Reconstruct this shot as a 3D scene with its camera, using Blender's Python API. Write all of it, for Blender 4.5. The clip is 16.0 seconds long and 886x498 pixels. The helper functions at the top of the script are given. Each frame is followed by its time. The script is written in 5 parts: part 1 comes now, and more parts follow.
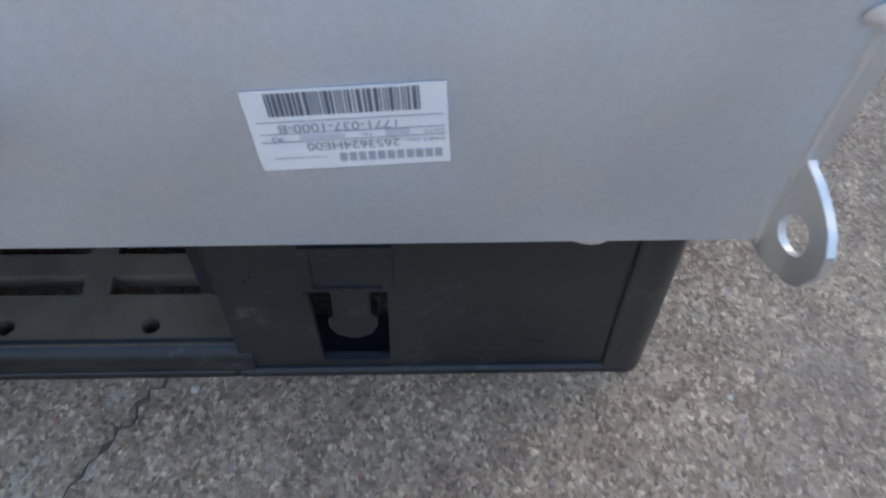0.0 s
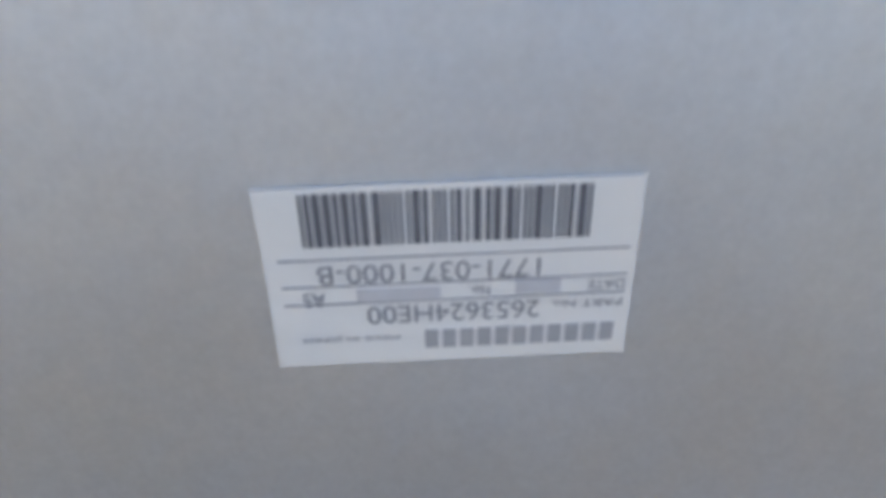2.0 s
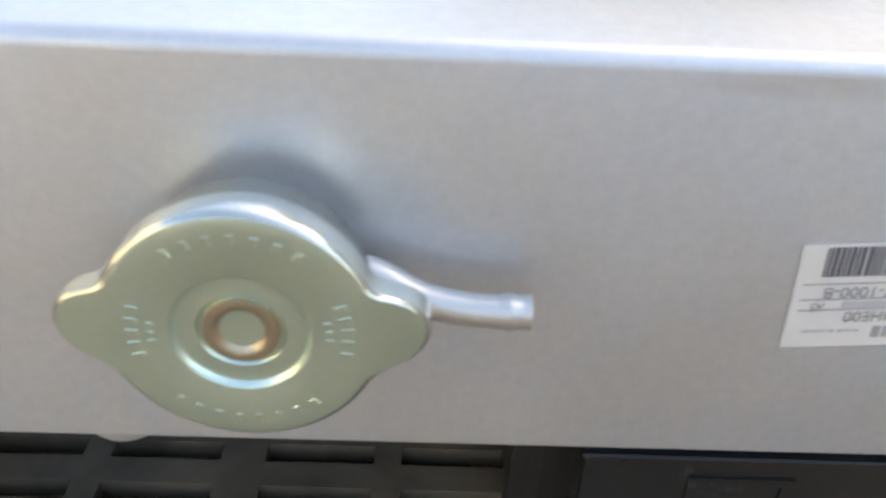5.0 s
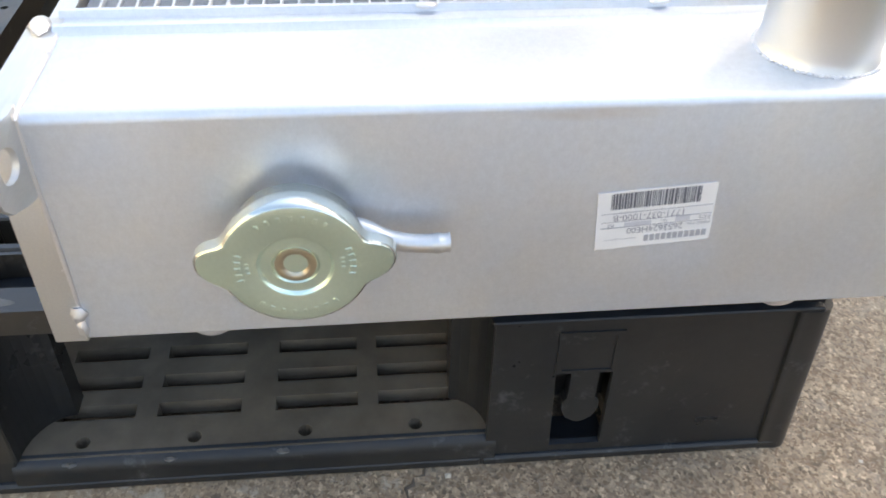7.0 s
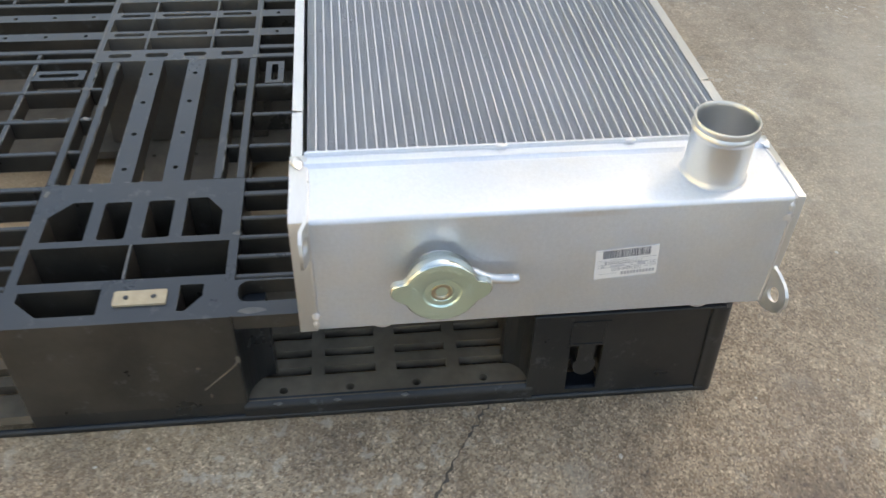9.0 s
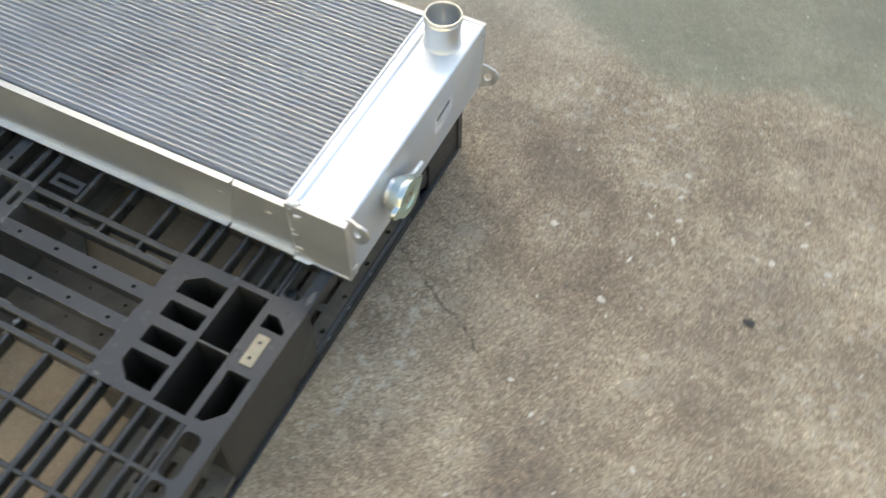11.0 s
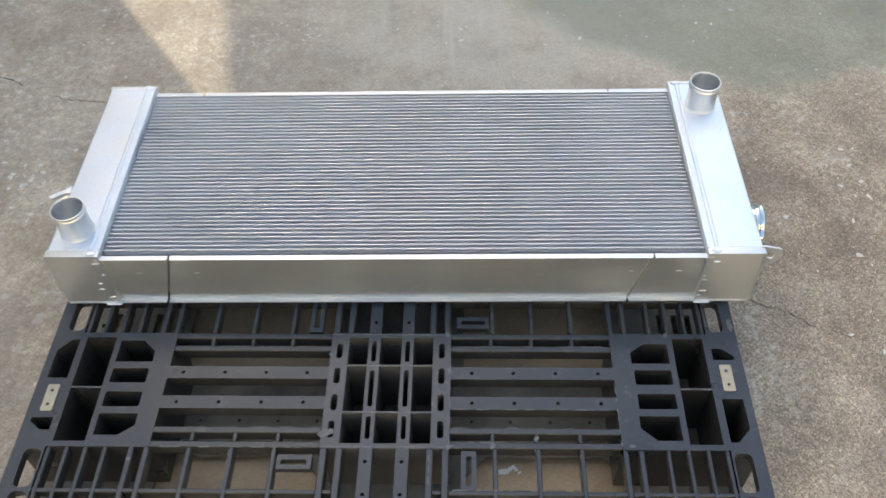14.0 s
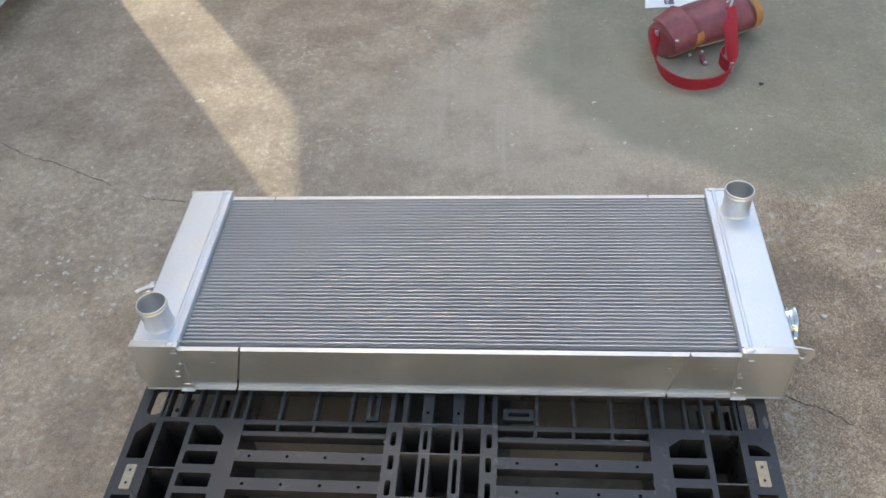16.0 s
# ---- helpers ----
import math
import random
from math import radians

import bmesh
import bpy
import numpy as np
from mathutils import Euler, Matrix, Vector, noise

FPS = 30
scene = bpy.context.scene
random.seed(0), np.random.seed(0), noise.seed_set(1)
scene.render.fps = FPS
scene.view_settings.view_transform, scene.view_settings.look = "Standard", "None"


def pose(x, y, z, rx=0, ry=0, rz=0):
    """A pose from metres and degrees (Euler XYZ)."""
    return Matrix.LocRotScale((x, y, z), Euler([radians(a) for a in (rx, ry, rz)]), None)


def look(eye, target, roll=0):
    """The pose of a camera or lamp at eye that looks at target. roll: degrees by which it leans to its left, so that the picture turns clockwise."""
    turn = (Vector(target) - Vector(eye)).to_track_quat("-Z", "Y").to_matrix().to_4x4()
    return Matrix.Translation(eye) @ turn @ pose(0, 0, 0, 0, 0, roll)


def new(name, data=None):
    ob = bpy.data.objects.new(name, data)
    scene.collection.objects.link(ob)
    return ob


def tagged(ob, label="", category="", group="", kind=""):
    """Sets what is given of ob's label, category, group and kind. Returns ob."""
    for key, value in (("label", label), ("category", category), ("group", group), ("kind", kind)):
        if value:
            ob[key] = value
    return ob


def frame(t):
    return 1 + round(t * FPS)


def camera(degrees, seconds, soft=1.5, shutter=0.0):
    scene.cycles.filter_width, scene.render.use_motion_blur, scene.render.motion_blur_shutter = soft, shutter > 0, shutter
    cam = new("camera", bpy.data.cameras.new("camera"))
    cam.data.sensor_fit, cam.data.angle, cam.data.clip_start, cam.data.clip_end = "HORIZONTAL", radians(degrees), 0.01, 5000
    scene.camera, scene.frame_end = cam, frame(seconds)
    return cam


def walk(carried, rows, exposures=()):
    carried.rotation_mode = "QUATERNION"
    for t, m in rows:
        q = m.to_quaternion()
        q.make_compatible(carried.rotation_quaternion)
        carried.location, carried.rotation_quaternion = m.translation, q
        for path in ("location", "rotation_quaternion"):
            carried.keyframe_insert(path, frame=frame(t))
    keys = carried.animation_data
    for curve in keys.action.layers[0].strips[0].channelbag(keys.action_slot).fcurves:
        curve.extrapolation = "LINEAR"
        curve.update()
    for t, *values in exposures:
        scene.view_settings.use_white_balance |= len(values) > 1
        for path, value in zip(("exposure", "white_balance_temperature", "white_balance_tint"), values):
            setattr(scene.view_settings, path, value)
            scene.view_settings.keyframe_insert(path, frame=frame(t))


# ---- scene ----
cam = camera(54.4, 16.0, soft=1.5, shutter=0.3)
# a small lens that cannot focus on what is nearer than about half a metre
cam.data.dof.use_dof = True
cam.data.dof.focus_distance = 0.95
cam.data.dof.aperture_fstop = 36.0
PATH = [
    (0, (0.7336, 0.2865, 0.3898), (0.0786, 0.3520, -0.6135), 4.01),
    (0.5, (0.6941, 0.2708, 0.3163), (-0.0499, 0.3627, -0.6207), 6.75),
    (1, (0.6636, 0.2647, 0.2851), (-0.1413, 0.3389, -0.6019), 7.76),
    (1.5, (0.6607, 0.2627, 0.2848), (-0.2516, 0.3095, -0.4934), 4.30),
    (2, (0.6766, 0.2644, 0.2874), (-0.2952, 0.3489, -0.4114), 3.88),
    (2.5, (0.6971, 0.2638, 0.3008), (-0.3215, 0.3484, -0.3279), 3.77),
    (3, (0.7125, 0.2661, 0.3020), (-0.3236, 0.3599, -0.2960), 3.68),
    (3.5, (0.7232, 0.2654, 0.3051), (-0.3117, 0.3190, -0.3000), 2.95),
    (4, (0.7294, 0.2576, 0.3139), (-0.3037, 0.3328, -0.2920), 2.82),
    (4.5, (0.7408, 0.2148, 0.3262), (-0.2756, 0.2571, -0.3102), 2.43),
    (5, (0.7493, 0.1538, 0.3371), (-0.2435, 0.1873, -0.3361), 2.94),
    (5.2, (0.7567, 0.1409, 0.3390), (-0.2351, 0.1908, -0.3348), 2.56),
    (7.3, (0.8849, 0.1457, 0.4810), (-0.0026, 0.2551, -0.3192), 1.96),
    (7.5, (0.8911, 0.1465, 0.5041), (0.0204, 0.2381, -0.3166), 3.08),
    (8, (0.9334, 0.1406, 0.5230), (0.0289, 0.2330, -0.2603), 2.48),
    (8.2, (0.9627, 0.1453, 0.5393), (0.0482, 0.2189, -0.2342), 2.28),
    (10.3, (1.196, -0.262, 1.03), (0.236, 0.572, -0.514), 2.7),
    (10.5, (1.157, -0.304, 1.067), (0.39, 0.632, -0.526), 3.5),
    (11, (0.941, -0.498, 1.129), (0.47, 0.519, -0.527), 1.8),
    (11.5, (0.711, -0.638, 1.134), (0.467, 0.421, -0.544), -2.5),
    (12, (0.519, -0.64, 1.157), (0.397, 0.433, -0.527), -2.0),
    (12.5, (0.385, -0.66, 1.169), (0.348, 0.447, -0.497), -0.0),
    (13, (0.245, -0.746, 1.2), (0.324, 0.447, -0.403), 0.5),
    (13.5, (0.169, -0.796, 1.243), (0.195, 0.473, -0.302), 0.8),
    (14, (0.116, -0.849, 1.294), (0.066, 0.44, -0.234), -2.0),
    (14.5, (0.111, -0.915, 1.355), (0.032, 0.371, -0.175), -2.9),
    (15, (0.13, -0.926, 1.394), (-0.018, 0.44, -0.059), -4.3),
    (15.5, (0.135, -0.917, 1.399), (-0.053, 0.531, 0.033), -4.8),
    (16, (0.131, -0.907, 1.39), (-0.047, 0.521, 0.001), -4.9),
]
EXPOSURES = [
    (0, 2.04, 6350, 8),
    (1, 2.42, 7000, 8),
    (1.5, 2.08, 7150, 9),
    (2, 2.02, 7150, 9),
    (3, 1.95, 7250, 9),
    (5, 2.24, 8300, 10),
    (7.5, 2.56, 8050, 9),
    (8, 2.36, 8200, 9),
    (10.5, 2.22, 8350, 1),
    (11, 2.25, 7950, 2),
    (12, 2.06, 7300, 5),
    (12.5, 2.06, 7500, 5),
    (13.5, 2.22, 7700, 7),
    (14.5, 2.29, 7550, 7),
    (15, 2.40, 7750, 8),
    (15.5, 2.10, 7550, 8),
    (16, 1.97, 7600, 8),
]
walk(cam, [(t, look(eye, target, roll)) for t, eye, target, roll in PATH], EXPOSURES)


# ---------------------------------------------------------------- world, sun, sky
SUN_AZ = Vector((-0.583, 0.812, 0.0)).normalized()
SUN_EL = radians(36)
SUN_DIR = Vector((SUN_AZ.x * math.cos(SUN_EL), SUN_AZ.y * math.cos(SUN_EL), math.sin(SUN_EL)))

world = bpy.data.worlds.new("sky")
scene.world = world
world.use_nodes = True
wn = world.node_tree
sky = wn.nodes.new("ShaderNodeTexSky")
sky.sky_type = "NISHITA"
sky.sun_disc = False
sky.sun_elevation = SUN_EL
sky.sun_rotation = math.atan2(SUN_AZ.x, SUN_AZ.y)
sky.dust_density = 2.6
wn.links.new(sky.outputs["Color"], wn.nodes["Background"].inputs["Color"])
wn.nodes["Background"].inputs["Strength"].default_value = 0.13

sun = new("sun", bpy.data.lights.new("sun", "SUN"))
sun.data.energy = 0.72
sun.data.angle = radians(0.53)
sun.data.color = (1.0, 0.99, 0.88)
sun.matrix_world = look(SUN_DIR * 20, (0, 0, 0))


# ---------------------------------------------------------------- materials
def material(name):
    m = bpy.data.materials.new(name)
    m.use_nodes = True
    return m, m.node_tree, m.node_tree.nodes["Principled BSDF"]


def node(nt, kind, **inputs):
    n = nt.nodes.new(kind)
    for key, value in inputs.items():
        n.inputs[key.replace("_", " ")].default_value = value
    return n


def ramp(nt, source, stops):
    r = nt.nodes.new("ShaderNodeValToRGB")
    el = r.color_ramp.elements
    while len(el) < len(stops):
        el.new(0.5)
    for e, (p, c) in zip(el, stops):
        e.position = p
        e.color = (*c, 1) if len(c) == 3 else c
    nt.links.new(source, r.inputs["Fac"])
    return r.outputs["Color"]


def mix(nt, fac, a, b, mode="MIX"):
    m = nt.nodes.new("ShaderNodeMix")
    m.data_type, m.blend_type = "RGBA", mode
    for value, socket in ((fac, m.inputs[0]), (a, m.inputs[6]), (b, m.inputs[7])):
        if hasattr(value, "is_output"):
            nt.links.new(value, socket)
        elif isinstance(value, tuple):
            socket.default_value = (*value, 1)
        else:
            socket.default_value = value
    return m.outputs[2]


def coords(nt, scale=(1, 1, 1)):
    c = nt.nodes.new("ShaderNodeNewGeometry")
    mp = nt.nodes.new("ShaderNodeMapping")
    mp.inputs["Scale"].default_value = scale
    nt.links.new(c.outputs["Position"], mp.inputs["Vector"])
    return mp.outputs["Vector"]


def noise_tex(nt, vec, scale, detail=4.0, rough=0.6):
    n = node(nt, "ShaderNodeTexNoise", Scale=scale, Detail=detail, Roughness=rough)
    nt.links.new(vec, n.inputs["Vector"])
    return n.outputs["Fac"]


def bump(nt, bsdf, height, strength, distance):
    b = node(nt, "ShaderNodeBump", Strength=strength, Distance=distance)
    nt.links.new(height, b.inputs["Height"])
    nt.links.new(b.outputs["Normal"], bsdf.inputs["Normal"])


def metal(name, low, high, rough_low, rough_high, metallic=0.9, grain=900.0, relief=0.15, stretch=(1, 1, 1), tint_smear=False):
    m, nt, b = material(name)
    v = coords(nt)
    big = noise_tex(nt, v, 9.0, 3.0)
    fine = noise_tex(nt, coords(nt, stretch), grain, 2.0)
    both = nt.nodes.new("ShaderNodeMath")
    both.operation = "MULTIPLY_ADD"
    both.inputs[1].default_value = 0.35
    nt.links.new(fine, both.inputs[0])
    half = nt.nodes.new("ShaderNodeMath")
    half.operation = "MULTIPLY"
    half.inputs[1].default_value = 0.65
    nt.links.new(big, half.inputs[0])
    nt.links.new(half.outputs[0], both.inputs[2])
    c = ramp(nt, both.outputs[0], [(0.3, low), (0.7, high)])
    if tint_smear:
        # faint reflected warm and cool tints painted in; brownish smear under the upper bend
        c = mix(nt, 1.0, c, ramp(nt, noise_tex(nt, v, 13.0, 3.0), [(0.36, (1.020, 1.0, 0.970)), (0.62, (0.975, 0.997, 1.030))]), "MULTIPLY")
        c = mix(nt, 1.0, c, ramp(nt, noise_tex(nt, v, 260.0, 4.0, 0.7), [(0.32, (0.965,) * 3), (0.68, (1.035,) * 3)]), "MULTIPLY")
        spot = nt.nodes.new("ShaderNodeMapping")
        spot.vector_type = "TEXTURE"
        spot.inputs["Location"].default_value = (0.577, 0.240, 0.2655)
        spot.inputs["Scale"].default_value = (0.02, 0.036, 0.0040)
        nt.links.new(v, spot.inputs["Vector"])
        span = nt.nodes.new("ShaderNodeVectorMath")
        span.operation = "LENGTH"
        nt.links.new(spot.outputs["Vector"], span.inputs[0])
        smear = mix(nt, 1.0, ramp(nt, span.outputs["Value"], [(0.20, (0.45,) * 3), (1.0, (0.0,) * 3)]), ramp(nt, noise_tex(nt, coords(nt, (1, 0.5, 2)), 90.0, 4.0), [(0.35, (0.35,) * 3), (0.6, (1.0,) * 3)]), "MULTIPLY")
        c = mix(nt, smear, c, (0.56, 0.50, 0.44))
    nt.links.new(c, b.inputs["Base Color"])
    b.inputs["Metallic"].default_value = metallic
    nt.links.new(ramp(nt, big, [(0.3, (rough_low,) * 3), (0.7, (rough_high,) * 3)]), b.inputs["Roughness"])
    bump(nt, b, fine, relief, 0.0004)
    return m


def plain(name, colour, rough, metallic=0.0, vary=0.25, scale=40.0, relief=0.1, depth=0.001):
    m, nt, b = material(name)
    v = coords(nt)
    n = noise_tex(nt, v, scale, 5.0)
    lo = tuple(max(0.0, c * (1 - vary)) for c in colour)
    hi = tuple(min(1.0, c * (1 + vary)) for c in colour)
    nt.links.new(ramp(nt, n, [(0.3, lo), (0.7, hi)]), b.inputs["Base Color"])
    b.inputs["Roughness"].default_value = rough
    b.inputs["Metallic"].default_value = metallic
    bump(nt, b, noise_tex(nt, v, scale * 8, 3.0), relief, depth)
    return m


ALU = metal("brushed_aluminium", (0.655, 0.69, 0.733), (0.755, 0.79, 0.833), 0.44, 0.57, relief=0.08, tint_smear=True)
ALU_PIPE = metal("turned_aluminium", (0.64, 0.64, 0.63), (0.76, 0.76, 0.75), 0.30, 0.42, stretch=(1, 1, 6))
ALU_SIDE = metal("mill_aluminium_strip", (0.61, 0.61, 0.60), (0.74, 0.74, 0.725), 0.38, 0.54, stretch=(0.1, 1, 1))
ALU_WELD = metal("aluminium_weld", (0.72, 0.72, 0.73), (0.85, 0.85, 0.86), 0.35, 0.5, grain=500.0, relief=0.5)
ALU_FIN = metal("aluminium_fin", (0.51, 0.53, 0.56), (0.61, 0.63, 0.66), 0.55, 0.68, metallic=0.75)
ALU_TUBE = metal("aluminium_tube", (0.66, 0.67, 0.69), (0.75, 0.76, 0.78), 0.46, 0.58)
ZINC = metal("yellow_zinc_plate", (0.62, 0.79, 0.70), (0.71, 0.88, 0.79), 0.28, 0.36, metallic=1.0, grain=600.0, relief=0.06)
ZINC_BRIGHT = metal("bright_zinc", (0.62, 0.66, 0.62), (0.75, 0.78, 0.74), 0.16, 0.26, metallic=1.0)
BRASS = metal("brass_rivet", (0.50, 0.45, 0.34), (0.60, 0.54, 0.42), 0.25, 0.35, metallic=1.0)
STEEL = metal("galvanised_steel", (0.55, 0.57, 0.58), (0.68, 0.70, 0.71), 0.35, 0.5)
PAPER = plain("label_paper", (0.74, 0.73, 0.72), 0.55, vary=0.03, scale=60)
SHEET = plain("white_sheet", (0.92, 0.92, 0.93), 0.4, vary=0.03, scale=20)
INK = plain("label_ink", (0.13, 0.13, 0.15), 0.6, vary=0.1, scale=300)
INK_SOFT = plain("label_ink_grey", (0.27, 0.27, 0.30), 0.6, vary=0.1, scale=300)
INK_FADED = plain("label_ink_faded", (0.37, 0.37, 0.39), 0.6, vary=0.1, scale=300)
INK_BAND = plain("label_ink_pale", (0.52, 0.52, 0.55), 0.6, vary=0.06, scale=300)
TAG = plain("beige_tag", (0.36, 0.31, 0.22), 0.6, vary=0.15, scale=90)
CRACK = plain("crack_dirt", (0.095, 0.082, 0.068), 0.95, vary=0.3, scale=120)
PEBBLE = plain("pale_stone", (0.52, 0.49, 0.43), 0.85, vary=0.2, scale=150)
SPALL = plain("spalled_concrete", (0.56, 0.52, 0.45), 0.9, vary=0.18, scale=120)
PEBBLE_DARK = plain("dark_stone", (0.07, 0.06, 0.055), 0.85, vary=0.2, scale=150)
LEATHER = plain("burgundy_leather", (0.225, 0.066, 0.078), 0.42, vary=0.25, scale=30, relief=0.25)
LEATHER_TAN = plain("tan_leather", (0.42, 0.19, 0.055), 0.45, vary=0.2, scale=30, relief=0.25)
WEB = plain("red_webbing", (0.36, 0.014, 0.030), 0.7, vary=0.2, scale=200, relief=0.4)
PIPING = plain("cream_piping", (0.45, 0.38, 0.30), 0.6, vary=0.1)
PRINT_DARK = plain("printed_dark_panel", (0.10, 0.12, 0.16), 0.5, vary=0.2, scale=60)
WALL = plain("sun_block_render", (0.45, 0.43, 0.40), 0.9, vary=0.15, scale=6, relief=0.3)
BOUNCE_CREAM = plain("cream_bounce", (0.78, 0.73, 0.56), 0.9, vary=0.12, scale=6, relief=0.3)
TINT_BLUE = plain("blue_grey_tint_wall", (0.24, 0.33, 0.48), 0.6, vary=0.1, scale=5)
FRAME_PAINT = plain("pale_grey_paint", (0.55, 0.57, 0.56), 0.45, vary=0.1, scale=12)


def pallet_plastic(name, dark, pale, overlay):
    m, nt, b = material(name)
    v = coords(nt)
    big = noise_tex(nt, v, 11.0, 5.0, 0.65)
    fine = noise_tex(nt, v, 160.0, 3.0)
    dust = ramp(nt, big, [(0.42, (0.0,) * 3), (0.75, (1.0,) * 3)])
    scuff = ramp(nt, noise_tex(nt, v, 34.0, 6.0, 0.75), [(0.590, (0.0,) * 3), (0.71, (1.0,) * 3)])
    base = mix(nt, fine, dark, pale)
    dusty = mix(nt, dust, base, overlay)
    # upper faces: rubbed and dusty, with bluish sky sheen painted in by normal Z
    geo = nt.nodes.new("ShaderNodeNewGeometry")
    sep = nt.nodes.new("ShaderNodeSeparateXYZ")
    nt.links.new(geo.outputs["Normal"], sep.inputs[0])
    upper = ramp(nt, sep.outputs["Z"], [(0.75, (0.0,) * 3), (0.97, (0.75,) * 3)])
    rubbed_sky_sheen = mix(nt, big, (0.019, 0.025, 0.034), (0.031, 0.041, 0.055))
    c = mix(nt, upper, dusty, rubbed_sky_sheen)
    nt.links.new(mix(nt, scuff, c, (0.082, 0.083, 0.083)), b.inputs["Base Color"])
    nt.links.new(ramp(nt, big, [(0.35, (0.27,) * 3), (0.7, (0.42,) * 3)]), b.inputs["Roughness"])
    b.inputs["Specular IOR Level"].default_value = 0.4
    bump(nt, b, fine, 0.15, 0.0006)
    return m


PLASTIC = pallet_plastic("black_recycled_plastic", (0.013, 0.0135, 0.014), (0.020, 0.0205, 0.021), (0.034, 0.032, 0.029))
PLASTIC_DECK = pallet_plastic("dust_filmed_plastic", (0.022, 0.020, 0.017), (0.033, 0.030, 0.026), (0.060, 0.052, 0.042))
# lighter dusty copy for the centre leg, with haze in its wells painted in
PLASTIC_DUST_HAZE = pallet_plastic("dust_haze_recycled_plastic", (0.075, 0.068, 0.060), (0.100, 0.091, 0.080), (0.150, 0.132, 0.110))
DUSTY = plain("dust_on_black_plastic", (0.145, 0.122, 0.094), 0.75, vary=0.45, scale=14)
WORN = plain("worn_plastic_edge", (0.115, 0.115, 0.112), 0.6, vary=0.35, scale=70)


def concrete():
    m, nt, b = material("worn_aggregate_concrete")
    v = coords(nt)
    broad = noise_tex(nt, v, 1.1, 4.0, 0.55)
    blotch = noise_tex(nt, v, 5.5, 6.0, 0.65)
    grit = noise_tex(nt, v, 300.0, 4.0, 0.7)
    mid = noise_tex(nt, v, 55.0, 4.0, 0.65)
    shake = node(nt, "ShaderNodeTexNoise", Scale=400.0, Detail=2.0)
    nt.links.new(v, shake.inputs["Vector"])
    jig = nt.nodes.new("ShaderNodeVectorMath")
    jig.operation = "MULTIPLY_ADD"
    jig.inputs[1].default_value = (0.005, 0.005, 0.005)
    nt.links.new(shake.outputs["Color"], jig.inputs[0])
    nt.links.new(v, jig.inputs[2])
    vor = node(nt, "ShaderNodeTexVoronoi", Scale=470.0)
    big = node(nt, "ShaderNodeTexVoronoi", Scale=150.0)
    nt.links.new(jig.outputs[0], big.inputs["Vector"])
    nt.links.new(jig.outputs[0], vor.inputs["Vector"])
    base = ramp(nt, blotch, [(0.36, (0.315, 0.256, 0.199)), (0.50, (0.388, 0.322, 0.252)), (0.64, (0.455, 0.387, 0.307))])
    wash = ramp(nt, broad, [(0.38, (0.92, 0.88, 0.85)), (0.62, (1.08, 1.06, 1.01))])
    c = mix(nt, 1.0, base, wash, "MULTIPLY")
    speck = ramp(nt, grit, [(0.30, (0.50, 0.48, 0.46)), (0.5, (1.0, 1.0, 1.0)), (0.70, (1.55, 1.52, 1.46))])
    c = mix(nt, 0.36, c, speck, "MULTIPLY")
    speck2 = ramp(nt, mid, [(0.32, (0.74, 0.72, 0.70)), (0.5, (1.0, 1.0, 1.0)), (0.68, (1.25, 1.24, 1.21))])
    c = mix(nt, 0.6, c, speck2, "MULTIPLY")
    stone = nt.nodes.new("ShaderNodeSeparateColor")
    nt.links.new(vor.outputs["Color"], stone.inputs[0])
    stones = ramp(nt, stone.outputs[0], [(0.0, (0.30, 0.29, 0.28)), (0.22, (0.72, 0.62, 0.54)), (0.45, (0.84, 0.87, 0.90)), (0.66, (1.10, 1.06, 0.99)), (0.86, (1.30, 1.28, 1.22)), (1.0, (2.10, 2.05, 1.98))])
    bare = nt.nodes.new("ShaderNodeMapping")
    bare.vector_type = "TEXTURE"
    bare.inputs["Location"].default_value = (0.70, 0.10, 0)
    bare.inputs["Scale"].default_value = (1.5, 1.5, 9)
    nt.links.new(v, bare.inputs["Vector"])
    outward = nt.nodes.new("ShaderNodeVectorMath")
    outward.operation = "LENGTH"
    nt.links.new(bare.outputs["Vector"], outward.inputs[0])
    exposed = ramp(nt, outward.outputs["Value"], [(0.25, (0.78,) * 3), (0.62, (0.60,) * 3), (1.0, (0.26,) * 3)])
    c = mix(nt, exposed, c, stones, "MULTIPLY")
    coarse = nt.nodes.new("ShaderNodeSeparateColor")
    nt.links.new(big.outputs["Color"], coarse.inputs[0])
    c = mix(nt, 0.34, c, ramp(nt, coarse.outputs[1], [(0.0, (0.62, 0.60, 0.59)), (0.3, (0.93, 0.90, 0.86)), (0.7, (1.03, 1.04, 1.04)), (0.93, (1.12, 1.11, 1.08)), (1.0, (1.75, 1.72, 1.66))]), "MULTIPLY")
    # pale worn scuffs
    worn = ramp(nt, noise_tex(nt, v, 13.0, 7.0, 0.75), [(0.57, (0.0,) * 3), (0.70, (0.50,) * 3)])
    c = mix(nt, worn, c, (0.47, 0.43, 0.36))
    # pale flakes where the skin of the concrete has broken away
    flake = ramp(nt, noise_tex(nt, v, 48.0, 5.0, 0.7), [(0.56, (0.0,) * 3), (0.60, (0.6,) * 3)])
    where = ramp(nt, noise_tex(nt, v, 2.7, 5.0, 0.65), [(0.46, (0.0,) * 3), (0.58, (1.0,) * 3)])
    c = mix(nt, mix(nt, 1.0, flake, where, "MULTIPLY"), c, (0.60, 0.555, 0.48))
    stain = ramp(nt, noise_tex(nt, v, 3.2, 6.0, 0.7), [(0.50, (0.0,) * 3), (0.68, (0.42,) * 3)])
    c = mix(nt, stain, c, (0.190, 0.152, 0.132))
